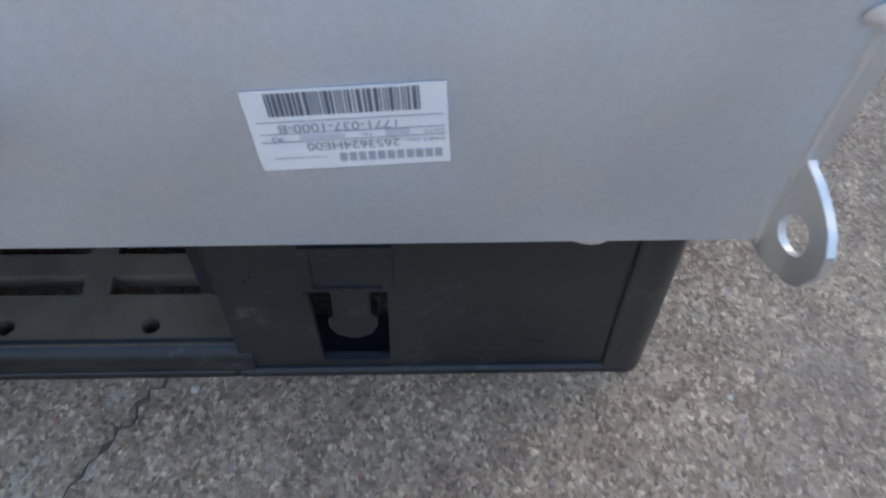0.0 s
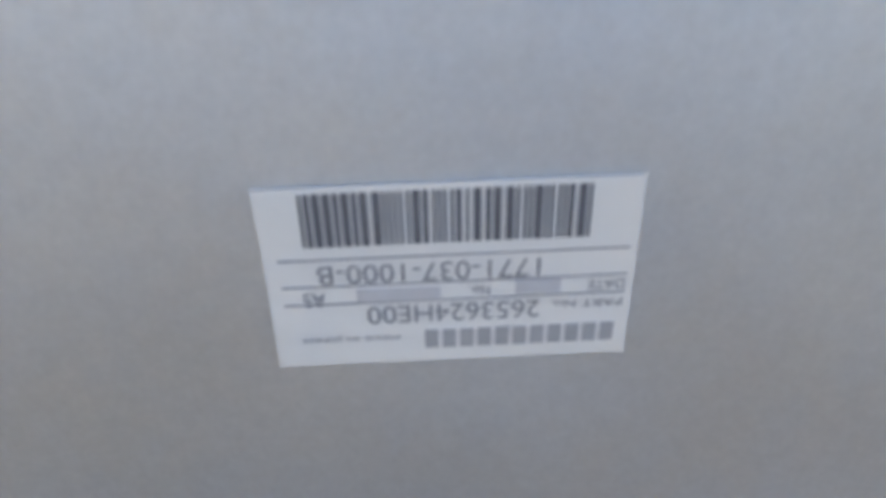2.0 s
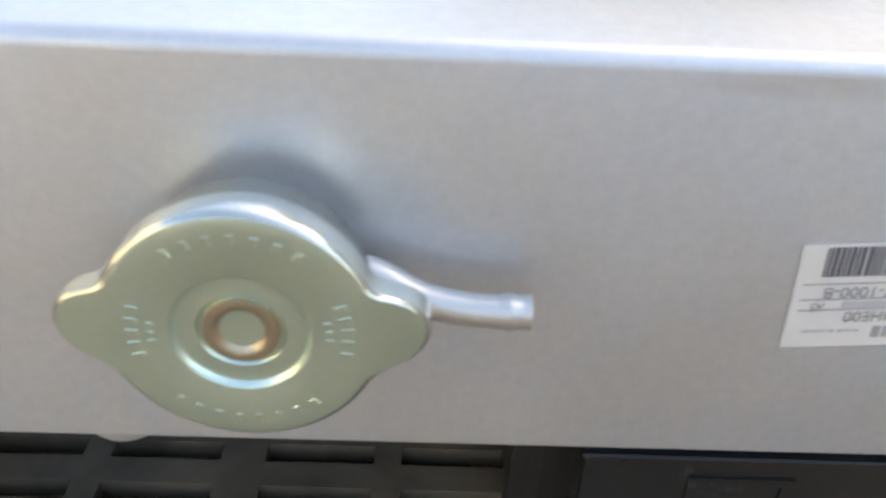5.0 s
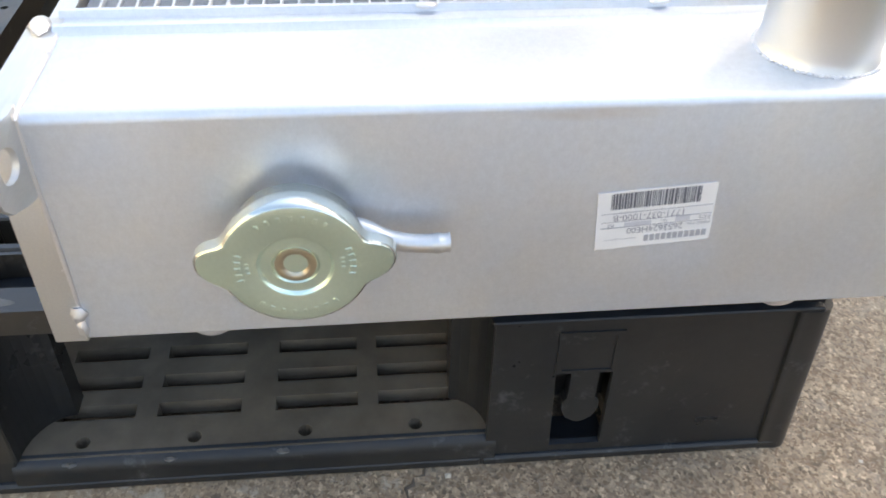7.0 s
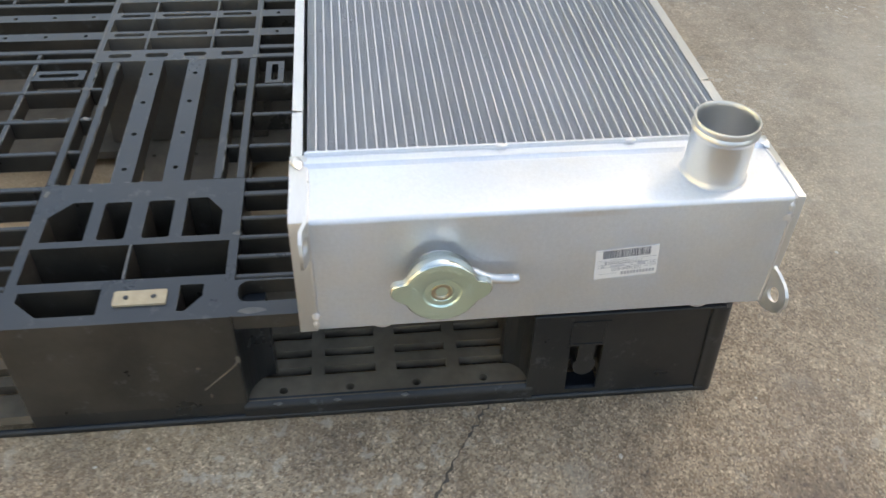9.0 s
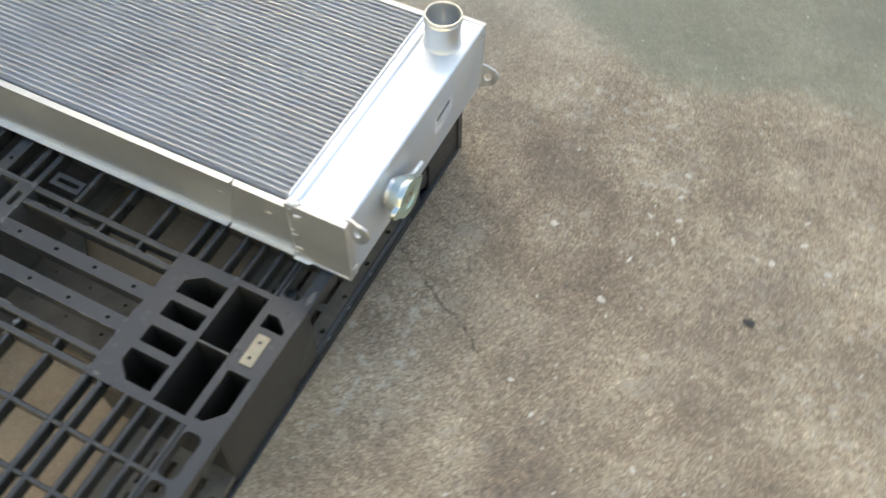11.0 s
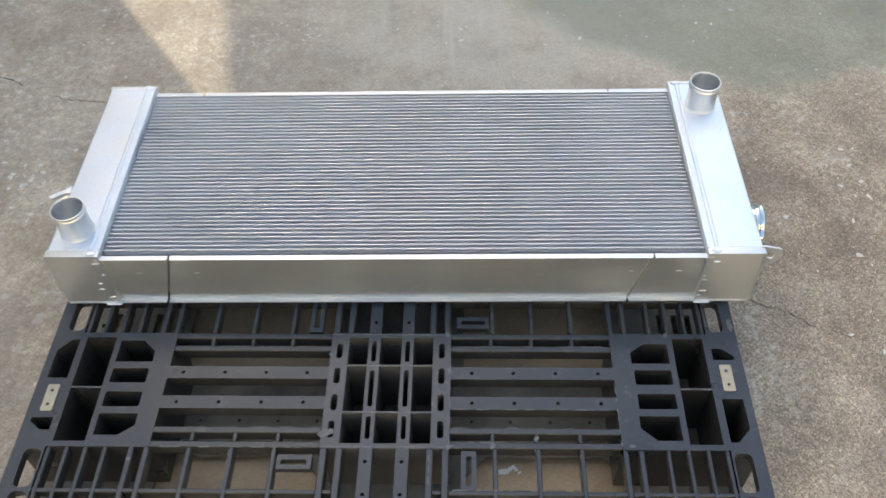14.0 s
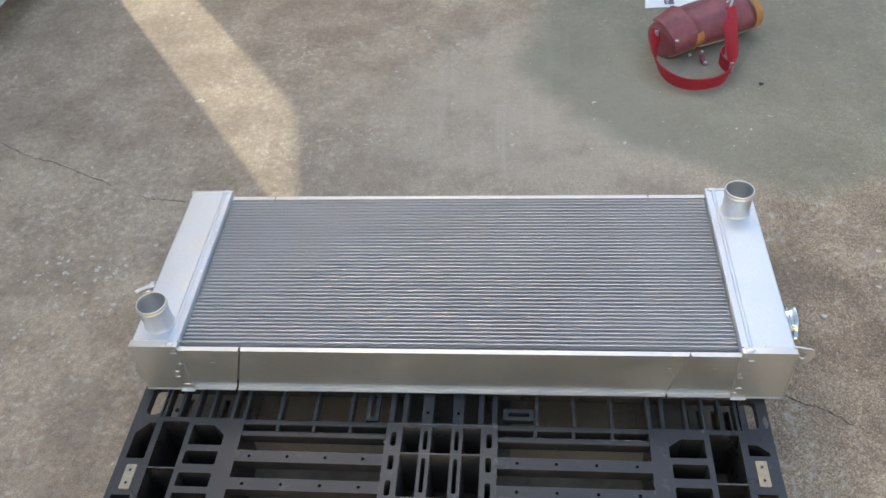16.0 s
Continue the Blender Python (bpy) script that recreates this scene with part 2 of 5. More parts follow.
    # a darker, blotchy area beside the pallet
    dark_area = nt.nodes.new("ShaderNodeMapping")
    dark_area.vector_type = "TEXTURE"
    dark_area.inputs["Location"].default_value = (0.88, 0.14, 0)
    dark_area.inputs["Scale"].default_value = (0.80, 0.95, 9)
    nt.links.new(v, dark_area.inputs["Vector"])
    spread = nt.nodes.new("ShaderNodeVectorMath")
    spread.operation = "LENGTH"
    nt.links.new(dark_area.outputs["Vector"], spread.inputs[0])
    darkened = mix(nt, 1.0, ramp(nt, spread.outputs["Value"], [(0.35, (0.85,) * 3), (1.0, (0.0,) * 3)]), ramp(nt, blotch, [(0.36, (1.0,) * 3), (0.62, (0.6,) * 3)]), "MULTIPLY")
    c = mix(nt, darkened, c, mix(nt, 1.0, c, (0.63, 0.635, 0.63), "MULTIPLY"))
    # brown earth that has washed in under the pallet
    earth = nt.nodes.new("ShaderNodeMapping")
    earth.vector_type = "TEXTURE"
    earth.inputs["Location"].default_value = (0.0, -0.16, 0)
    earth.inputs["Scale"].default_value = (0.62, 0.60, 9)
    nt.links.new(v, earth.inputs["Vector"])
    extent = nt.nodes.new("ShaderNodeVectorMath")
    extent.operation = "LENGTH"
    nt.links.new(earth.outputs["Vector"], extent.inputs[0])
    brown = mix(nt, 1.0, ramp(nt, extent.outputs["Value"], [(0.60, (0.8,) * 3), (1.0, (0.0,) * 3)]), ramp(nt, blotch, [(0.28, (0.55,) * 3), (0.55, (1.0,) * 3)]), "MULTIPLY")
    c = mix(nt, brown, c, (0.53, 0.375, 0.22))
    # a paler stretch of concrete behind the radiator
    pale_area = nt.nodes.new("ShaderNodeMapping")
    pale_area.vector_type = "TEXTURE"
    pale_area.inputs["Location"].default_value = (0.20, 1.05, 0)
    pale_area.inputs["Scale"].default_value = (0.75, 0.65, 9)
    nt.links.new(v, pale_area.inputs["Vector"])
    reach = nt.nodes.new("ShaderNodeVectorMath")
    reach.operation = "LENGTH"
    nt.links.new(pale_area.outputs["Vector"], reach.inputs[0])
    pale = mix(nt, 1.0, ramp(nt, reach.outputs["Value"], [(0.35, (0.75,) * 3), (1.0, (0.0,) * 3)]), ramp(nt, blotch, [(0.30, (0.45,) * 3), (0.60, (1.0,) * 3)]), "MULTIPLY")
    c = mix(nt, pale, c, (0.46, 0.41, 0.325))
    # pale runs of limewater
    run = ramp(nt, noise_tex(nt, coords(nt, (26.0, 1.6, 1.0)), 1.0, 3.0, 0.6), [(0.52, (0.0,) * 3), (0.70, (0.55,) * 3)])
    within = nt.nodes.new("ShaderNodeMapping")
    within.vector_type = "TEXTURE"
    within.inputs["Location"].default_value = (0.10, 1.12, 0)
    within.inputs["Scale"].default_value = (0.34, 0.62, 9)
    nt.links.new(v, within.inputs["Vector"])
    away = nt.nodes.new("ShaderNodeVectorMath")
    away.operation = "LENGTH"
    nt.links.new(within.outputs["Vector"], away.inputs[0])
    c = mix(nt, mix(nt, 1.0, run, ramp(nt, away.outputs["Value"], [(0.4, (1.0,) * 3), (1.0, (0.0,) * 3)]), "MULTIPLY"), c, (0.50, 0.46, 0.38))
    # a greenish, slightly darker area with an uneven edge
    warp = node(nt, "ShaderNodeTexNoise", Scale=2.2, Detail=4.0)
    nt.links.new(v, warp.inputs["Vector"])
    off = nt.nodes.new("ShaderNodeVectorMath")
    off.operation = "MULTIPLY_ADD"
    off.inputs[1].default_value = (0.45, 0.45, 0)
    nt.links.new(warp.outputs["Color"], off.inputs[0])
    nt.links.new(v, off.inputs[2])
    place = nt.nodes.new("ShaderNodeMapping")
    place.vector_type = "TEXTURE"
    place.inputs["Location"].default_value = (1.25, 1.72, 0)
    place.inputs["Scale"].default_value = (0.95, 0.80, 9)
    place.inputs["Rotation"].default_value = (0, 0, radians(18))
    nt.links.new(off.outputs[0], place.inputs["Vector"])
    far = nt.nodes.new("ShaderNodeVectorMath")
    far.operation = "LENGTH"
    nt.links.new(place.outputs["Vector"], far.inputs[0])
    overlay = ramp(nt, far.outputs["Value"], [(0.86, (0.60,) * 3), (0.97, (0.0,) * 3)])
    c = mix(nt, overlay, c, (0.185, 0.205, 0.148))
    nt.links.new(c, b.inputs["Base Color"])
    b.inputs["Roughness"].default_value = 0.72
    bump(nt, b, grit, 0.5, 0.0025)
    return m


CONCRETE = concrete()


# ---------------------------------------------------------------- mesh helpers
def root_place(parent):
    p = parent
    while p.parent is not None:
        p = p.parent
    return Vector(p.location)


def thing(name, place, label, category, group="", kind=""):
    ob = new(name)
    ob.empty_display_size = 0.05
    ob.location = place
    return tagged(ob, label, category, group, kind)


def mesh_of(name, bm, mat, smooth=None):
    bmesh.ops.recalc_face_normals(bm, faces=bm.faces)
    if smooth is not None:
        for f in bm.faces:
            f.smooth = True
        for e in bm.edges:
            if len(e.link_faces) == 2 and e.calc_face_angle(0) > radians(smooth):
                e.smooth = False
    me = bpy.data.meshes.new(name)
    bm.to_mesh(me)
    bm.free()
    me.materials.append(mat)
    return me


def part(name, bm, mat, parent, label="", smooth=None):
    """One mesh under a thing or a part; the bmesh is in world metres."""
    bmesh.ops.translate(bm, verts=bm.verts, vec=-root_place(parent))
    ob = new(name, mesh_of(name, bm, mat, smooth))
    ob.parent = parent
    return tagged(ob, label)


def solo(name, bm, mat, label, category, group="", kind="", smooth=None, base=None):
    """A thing of one mesh, with its origin at its base."""
    lo = Vector((sum(v.co.x for v in bm.verts), sum(v.co.y for v in bm.verts), 0)) / max(1, len(bm.verts))
    lo.z = min(v.co.z for v in bm.verts)
    bmesh.ops.translate(bm, verts=bm.verts, vec=-lo)
    ob = new(name, mesh_of(name, bm, mat, smooth))
    ob.location = lo
    return tagged(ob, label, category, group, kind)


def box(x0, x1, y0, y1, z0, z1, bevel=0.0, segments=1, bm=None):
    bm2 = bmesh.new()
    bmesh.ops.create_cube(bm2, size=1.0)
    for v in bm2.verts:
        v.co = Vector(((x0 + x1) / 2 + v.co.x * (x1 - x0), (y0 + y1) / 2 + v.co.y * (y1 - y0), (z0 + z1) / 2 + v.co.z * (z1 - z0)))
    if bevel:
        bmesh.ops.bevel(bm2, geom=list(bm2.edges), offset=bevel, segments=segments, affect="EDGES", profile=0.5)
    if bm is None:
        return bm2
    join(bm, bm2)
    return bm


def join(bm, other):
    me = bpy.data.meshes.new("tmp")
    other.to_mesh(me)
    other.free()
    bm.from_mesh(me)
    bpy.data.meshes.remove(me)
    return bm


def plate(outer, holes, w0, w1, axes="xyz", bm=None):
    """A flat plate with holes through it: outlines in the first two axes, thickness along the third."""
    bm2 = bmesh.new()
    order = ["xyz".index(a) for a in axes]

    def at(u, v, w):
        p = [0.0, 0.0, 0.0]
        p[order[0]], p[order[1]], p[order[2]] = u, v, w
        return p

    loops = [[bm2.verts.new(at(u, v, w1)) for u, v in loop] for loop in [outer, *holes]]
    edges = []
    for loop in loops:
        for a, b in zip(loop, loop[1:] + loop[:1]):
            edges.append(bm2.edges.new((a, b)))
    fill = bmesh.ops.triangle_fill(bm2, use_beauty=True, use_dissolve=False, edges=edges)
    top = [g for g in fill["geom"] if isinstance(g, bmesh.types.BMFace)]
    low = {}
    for loop in loops:
        for v in loop:
            q = list(v.co)
            q[order[2]] = w0
            low[v] = bm2.verts.new(q)
    for f in top:
        bm2.faces.new([low[v] for v in reversed(f.verts)])
    for loop in loops:
        for a, b in zip(loop, loop[1:] + loop[:1]):
            bm2.faces.new((a, b, low[b], low[a]))
    if bm is None:
        return bm2
    join(bm, bm2)
    return bm


def rect(x0, x1, y0, y1, r=0.0, n=3):
    if r <= 0:
        return [(x0, y0), (x1, y0), (x1, y1), (x0, y1)]
    out = []
    for cx, cy, a0 in ((x1 - r, y0 + r, -90), (x1 - r, y1 - r, 0), (x0 + r, y1 - r, 90), (x0 + r, y0 + r, 180)):
        for k in range(n + 1):
            a = radians(a0 + 90 * k / n)
            out.append((cx + r * math.cos(a), cy + r * math.sin(a)))
    return out


def ring(cx, cy, r, n=10):
    return [(cx + r * math.cos(2 * math.pi * k / n), cy + r * math.sin(2 * math.pi * k / n)) for k in range(n)]


def lathe(profile, centre, axis="z", n=48, bm=None):
    """A turned body: profile of (radius, height) turned round an axis through centre."""
    bm2 = bmesh.new()
    rings = []
    for r, h in profile:
        row = []
        for k in range(n):
            a = 2 * math.pi * k / n
            c, s = r * math.cos(a), r * math.sin(a)
            p = (c, s, h) if axis == "z" else (h, c, s)
            row.append(bm2.verts.new(Vector(centre) + Vector(p)))
        rings.append(row)
    for a, b in zip(rings, rings[1:]):
        for k in range(n):
            bm2.faces.new((a[k], a[(k + 1) % n], b[(k + 1) % n], b[k]))
    for row, (r, h) in ((rings[0], profile[0]), (rings[-1], profile[-1])):
        if r < 1e-4:
            bmesh.ops.pointmerge(bm2, verts=row, merge_co=Vector(centre) + Vector((0, 0, h) if axis == "z" else (h, 0, 0)))
    if bm is None:
        return bm2
    join(bm, bm2)
    return bm


def smooth_line(points, n):
    """Points along a Catmull-Rom line."""
    pts = [Vector(p) for p in points]
    pts = [2 * pts[0] - pts[1], *pts, 2 * pts[-1] - pts[-2]]
    out = []
    for a, b, c, d in zip(pts, pts[1:], pts[2:], pts[3:]):
        for k in range(n):
            t = k / n
            out.append(0.5 * (2 * b + (c - a) * t + (2 * a - 5 * b + 4 * c - d) * t * t + (3 * b - a - 3 * c + d) * t ** 3))
    out.append(pts[-2])
    return out


def sweep(line, section, up=Vector((0, 0, 1)), caps=True, bm=None):
    """A section of (across, up) pairs, one or one per point, carried along a line."""
    bm2 = bmesh.new()
    rows = []
    for i, p in enumerate(line):
        d = (line[min(i + 1, len(line) - 1)] - line[max(i - 1, 0)]).normalized()
        side = d.cross(up)
        side = side.normalized() if side.length > 1e-6 else Vector((1, 0, 0))
        u = side.cross(d).normalized()
        sec = section[i] if isinstance(section[0], list) else section
        rows.append([bm2.verts.new(p + side * a + u * b) for a, b in sec])
    for a, b in zip(rows, rows[1:]):
        for k in range(len(a)):
            bm2.faces.new((a[k], a[(k + 1) % len(a)], b[(k + 1) % len(a)], b[k]))
    if caps:
        bm2.faces.new(rows[0])
        bm2.faces.new(list(reversed(rows[-1])))
    if bm is None:
        return bm2
    join(bm, bm2)
    return bm


def circle(r, n=12):
    return [(r * math.cos(2 * math.pi * k / n), r * math.sin(2 * math.pi * k / n)) for k in range(n)]


def lump(centre, size, seed=0, rough=0.25, sub=2, bm=None):
    """An uneven rounded lump."""
    bm2 = bmesh.new()
    bmesh.ops.create_icosphere(bm2, subdivisions=sub, radius=1.0)
    for v in bm2.verts:
        k = 1 + rough * noise.noise(v.co * 1.7 + Vector((seed * 3.1, seed * 1.7, 0)))
        v.co = Vector(centre) + Vector((v.co.x * size[0], v.co.y * size[1], v.co.z * size[2])) * k
    if bm is None:
        return bm2
    join(bm, bm2)
    return bm


# ---------------------------------------------------------------- ground and the unseen walls that shape its light
bm = bmesh.new()
G = 60.0
xs = [-G, -8, -4, -2, 0, 2, 4, 8, G]
gv = [[bm.verts.new((x, y, 0.0)) for x in xs] for y in xs]
for r0, r1 in zip(gv, gv[1:]):
    for k in range(len(xs) - 1):
        bm.faces.new((r0[k], r0[k + 1], r1[k + 1], r1[k]))
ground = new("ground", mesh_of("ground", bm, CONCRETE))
tagged(ground, "worn brown aggregate concrete yard with stains and fine cracks", "ground", kind="structure")

# Unseen wall across the sun's way; its aslant-headed gap shapes the sun patch
WALL_MID = Vector((-2.75, 3.95, 0.0))
WALL_U = Vector((SUN_AZ.y, -SUN_AZ.x, 0.0))


def on_wall(x, y):
    g = Vector((x, y, 0.0))
    s = (WALL_MID - g).dot(SUN_AZ) / SUN_DIR.dot(SUN_AZ)
    p = g + s * SUN_DIR - WALL_MID
    return p.dot(WALL_U), p.z


u_left, _ = on_wall(-0.863, 1.226)
u_right, _ = on_wall(-0.640, 1.280)
tip = on_wall(-0.372, 0.470)
turn = on_wall(-0.442, 1.005)
slope = (turn[1] - tip[1]) / (u_right - u_left)
u_free = u_left - 0.7
outline = [(-3.2, 0.0), (u_free, 0.0), (u_free, tip[1] - 0.7 * slope), (u_right, turn[1]), (u_right, 0.0), (9.0, 0.0), (9.0, 4.9), (-3.2, 4.9)]
bm = plate(outline, [], -0.12, 0.12, "xzy")
turn_wall = Matrix.Translation(WALL_MID) @ Matrix(((WALL_U.x, SUN_AZ.x, 0, 0), (WALL_U.y, SUN_AZ.y, 0, 0), (0, 0, 1, 0), (0, 0, 0, 1)))
bmesh.ops.transform(bm, matrix=turn_wall, verts=bm.verts)
wall = new("sun_block_wall", mesh_of("sun_block_wall", bm, WALL))
tagged(wall, "unseen wall placed to shade the yard, with a narrow gap", "wall", kind="structure")

# unseen nearer wall, added so that its corner gives the sun patch a sharp edge
CORNER = Vector((-1.255, 1.762, 0.0)) + 1.05 * SUN_AZ
bm = plate([(-4.2, 0.0), (0.0, 0.0), (0.0, 4.6), (-4.2, 4.6)], [], 0.0, 0.24, "xzy")
turn_wall = Matrix.Translation(CORNER) @ Matrix(((WALL_U.x, SUN_AZ.x, 0, 0), (WALL_U.y, SUN_AZ.y, 0, 0), (0, 0, 1, 0), (0, 0, 0, 1)))
bmesh.ops.transform(bm, matrix=turn_wall, verts=bm.verts)
tagged(new("sun_block_corner", mesh_of("sun_block_corner", bm, WALL)), "unseen wall end added to cut the sun patch's left edge", "wall", kind="structure")

# added unseen wall: hides low sky from the tank's end face and cools its reflections
bm = plate([(-7.0, 0.0), (9.0, 0.0), (9.0, 3.2), (-7.0, 3.2)], [], 7.2, 7.4, "yzx")
tagged(new("tint_wall_east", mesh_of("tint_wall_east", bm, TINT_BLUE)), "unseen blue-grey wall added to block low sky and tint reflections", "wall", kind="structure")


# added unseen wall that lends the tank tops and deck a cream reflection
bm = plate([(-7.0, 0.0), (9.0, 0.0), (9.0, 2.2), (-7.0, 2.2)], [], -5.6, -5.4, "yzx")
tagged(new("tint_wall_west", mesh_of("tint_wall_west", bm, BOUNCE_CREAM)), "unseen cream wall added to warm the reflections in metal and deck", "wall", kind="structure")
# added unseen reflector wall: throws warm sunlight back on the front side channel
bm = plate([(-5.3, 0.0), (7.1, 0.0), (7.1, 3.4), (-5.3, 3.4)], [], -5.2, -5.0, "xzy")
tagged(new("bounce_wall_south", mesh_of("bounce_wall_south", bm, BOUNCE_CREAM)), "unseen cream wall added to bounce sunlight onto the radiator's front", "wall", kind="structure")


def crack(points, width, seed):
    line = smooth_line([(x, y, 0.0) for x, y in points], 7)
    rnd = random.Random(seed)
    bm = bmesh.new()
    rows = []
    for i, p in enumerate(line):
        d = (line[min(i + 1, len(line) - 1)] - line[max(i - 1, 0)]).normalized()
        n = Vector((-d.y, d.x, 0))
        w = width * (0.1 + 1.2 * rnd.random() ** 2) * (0.3 if i in (0, len(line) - 1) else 1)
        q = p + n * (rnd.random() - 0.5) * 0.006
        rows.append([bm.verts.new(q + n * w + Vector((0, 0, 0.0003))), bm.verts.new(q + Vector((0, 0, 0.0012))), bm.verts.new(q - n * w + Vector((0, 0, 0.0003)))])
    for a, b in zip(rows, rows[1:]):
        bm.faces.new((a[0], a[1], b[1], b[0]))
        bm.faces.new((a[1], a[2], b[2], b[1]))
    return solo("crack", bm, CRACK, "thin dark crack in the concrete", "crack", "cracks in the concrete", "structure")


crack([(0.545, 0.180), (0.571, 0.162), (0.600, 0.143), (0.640, 0.118), (0.668, 0.100), (0.700, 0.090), (0.748, 0.052)], 0.0018, 1)
crack([(0.774, 0.046), (0.805, 0.033), (0.836, 0.023)], 0.0006, 3)
crack([(0.872, 0.002), (0.893, -0.018), (0.909, -0.041), (0.938, -0.060)], 0.0007, 5)
crack([(0.970, -0.086), (0.993, -0.114), (1.030, -0.150)], 0.0005, 6)
crack([(-1.324, 0.951), (-1.260, 0.912), (-1.193, 0.878), (-1.118, 0.852), (-1.040, 0.812), (-0.965, 0.779), (-0.930, 0.757)], 0.0016, 2)
crack([(-0.845, 0.722), (-0.811, 0.705), (-0.760, 0.700), (-0.710, 0.691)], 0.0013, 4)


# ---------------------------------------------------------------- pallet
PX, PY, PZ = -0.0025, -0.1590, 0.145
K = 1.0045                       # stretch of the deck's grid
HALF = 0.5495 / K
DEEP = 0.564 / K
pallet = thing("pallet", (PX, PY, 0.0), "black recycled plastic shipping pallet lying on concrete", "pallet")
pallet.rotation_euler = (0, 0, radians(-0.4))


def deck_rect(x0, x1, v0, v1, z0, z1, name="slat", bevel=0.0012):
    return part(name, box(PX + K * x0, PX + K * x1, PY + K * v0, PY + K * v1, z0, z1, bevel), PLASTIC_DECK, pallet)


def deck_plate(outer, holes, z0, z1, name, flip=1, k=K, mat=None):
    f = [[(PX + flip * k * x, PY + flip * k * v) for x, v in loop] for loop in [outer, *holes]]
    return part(name, plate(f[0], f[1:], z0, z1), mat or PLASTIC_DECK, pallet)


RIB = PZ - 0.022
HEAD = 0.128                     # head of the corner leg under the deck
# legs in the middle of the two sides
for s in (1, -1):
    cells = [[(0.376, 0.046), (0.435, 0.046), (0.435, 0.082), (0.398, 0.082), (0.376, 0.066)],
             rect(0.378, 0.435, 0.008, 0.034, 0.003), rect(0.378, 0.435, -0.034, -0.008, 0.003),
             [(0.376, -0.046), (0.376, -0.066), (0.398, -0.086), (0.435, -0.086), (0.435, -0.046)]]
    wells = [rect(0.444, 0.492, 0.002, 0.092), rect(0.444, 0.492, -0.092, -0.001)]
    tri_hole = [(0.503, 0.053), (0.536, 0.053), (0.536, 0.060), (0.518, 0.074), (0.503, 0.074)]
    hex_hole = [(0.503, -0.088), (0.515, -0.088), (0.535, -0.066), (0.535, -0.016), (0.503, -0.016)]
    deck_plate(rect(0.346, HALF, -0.101, 0.101, 0.002), [*cells, *wells, tri_hole, hex_hole], 0.026, PZ, "leg", s)
    bm = plate([(PX + s * K * x, PY + s * K * v) for x, v in rect(0.509, 0.527, -0.003, 0.043, 0.002)], [], PZ, PZ + 0.0022)
    tag = part("tag", bm, TAG, pallet, "small beige riveted identification tag")
    for k in (0.008, 0.032):
        part("rivet", lathe([(0.0024, 0.0), (0.0024, 0.0008), (0.0, 0.0016)], (PX + s * K * 0.518, PY + s * K * k, PZ + 0.0022), n=10), PLASTIC, tag)

# leg in the centre
cols = [(-0.067, -0.036), (-0.017, 0.017), (0.036, 0.067)]
rows_v = [(-0.093, -0.043), (-0.040, 0.039), (0.042, 0.093)]
holes = [rect(a, b, c, d) for a, b in cols for c, d in rows_v]
for x in (-0.0265, 0.0265):
    holes += [rect(x - 0.0038, x + 0.0038, c, d, 0.003) for c, d in ((-0.086, -0.048), (-0.032, 0.032), (0.048, 0.086))]
for x in (-0.081, 0.081):
    holes += [rect(x - 0.0048, x + 0.0048, c - 0.014, c + 0.014, 0.004) for c in (-0.070, -0.025, 0.022, 0.068)]
deck_plate(rect(-0.095, 0.095, -0.101, 0.101, 0.002), holes, 0.026, PZ, "leg", mat=PLASTIC_DUST_HAZE)

# cross bars of the middle band, some drilled
for s in (1, -1):
    for v in (0.0955, 0.0720, -0.0720, -0.0955):
        deck_rect(*sorted((s * 0.095, s * 0.346)), v - 0.0048, v + 0.0048, RIB, PZ)
    for v in (0.0270, -0.0255):
        drilled = [ring(x, v, 0.0030, 8) for x in (0.128, 0.192, 0.257, 0.322)]
        deck_plate(rect(0.095, 0.346, v - 0.0108, v + 0.0108), [[(s * x, y) for x, y in h] for h in drilled] if s < 0 else drilled, RIB, PZ, "slat", 1) if s > 0 else \
            deck_plate([(-x, y) for x, y in rect(0.095, 0.346, v - 0.0108, v + 0.0108)], [[(-x, y) for x, y in h] for h in drilled], RIB, PZ, "slat", 1)
    for x in (0.158, 0.222, 0.286):
        for v in (0.0838, -0.0838):
            deck_rect(*sorted((s * (x - 0.003), s * (x + 0.003))), v - 0.0070, v + 0.0070, RIB, PZ, "rib")

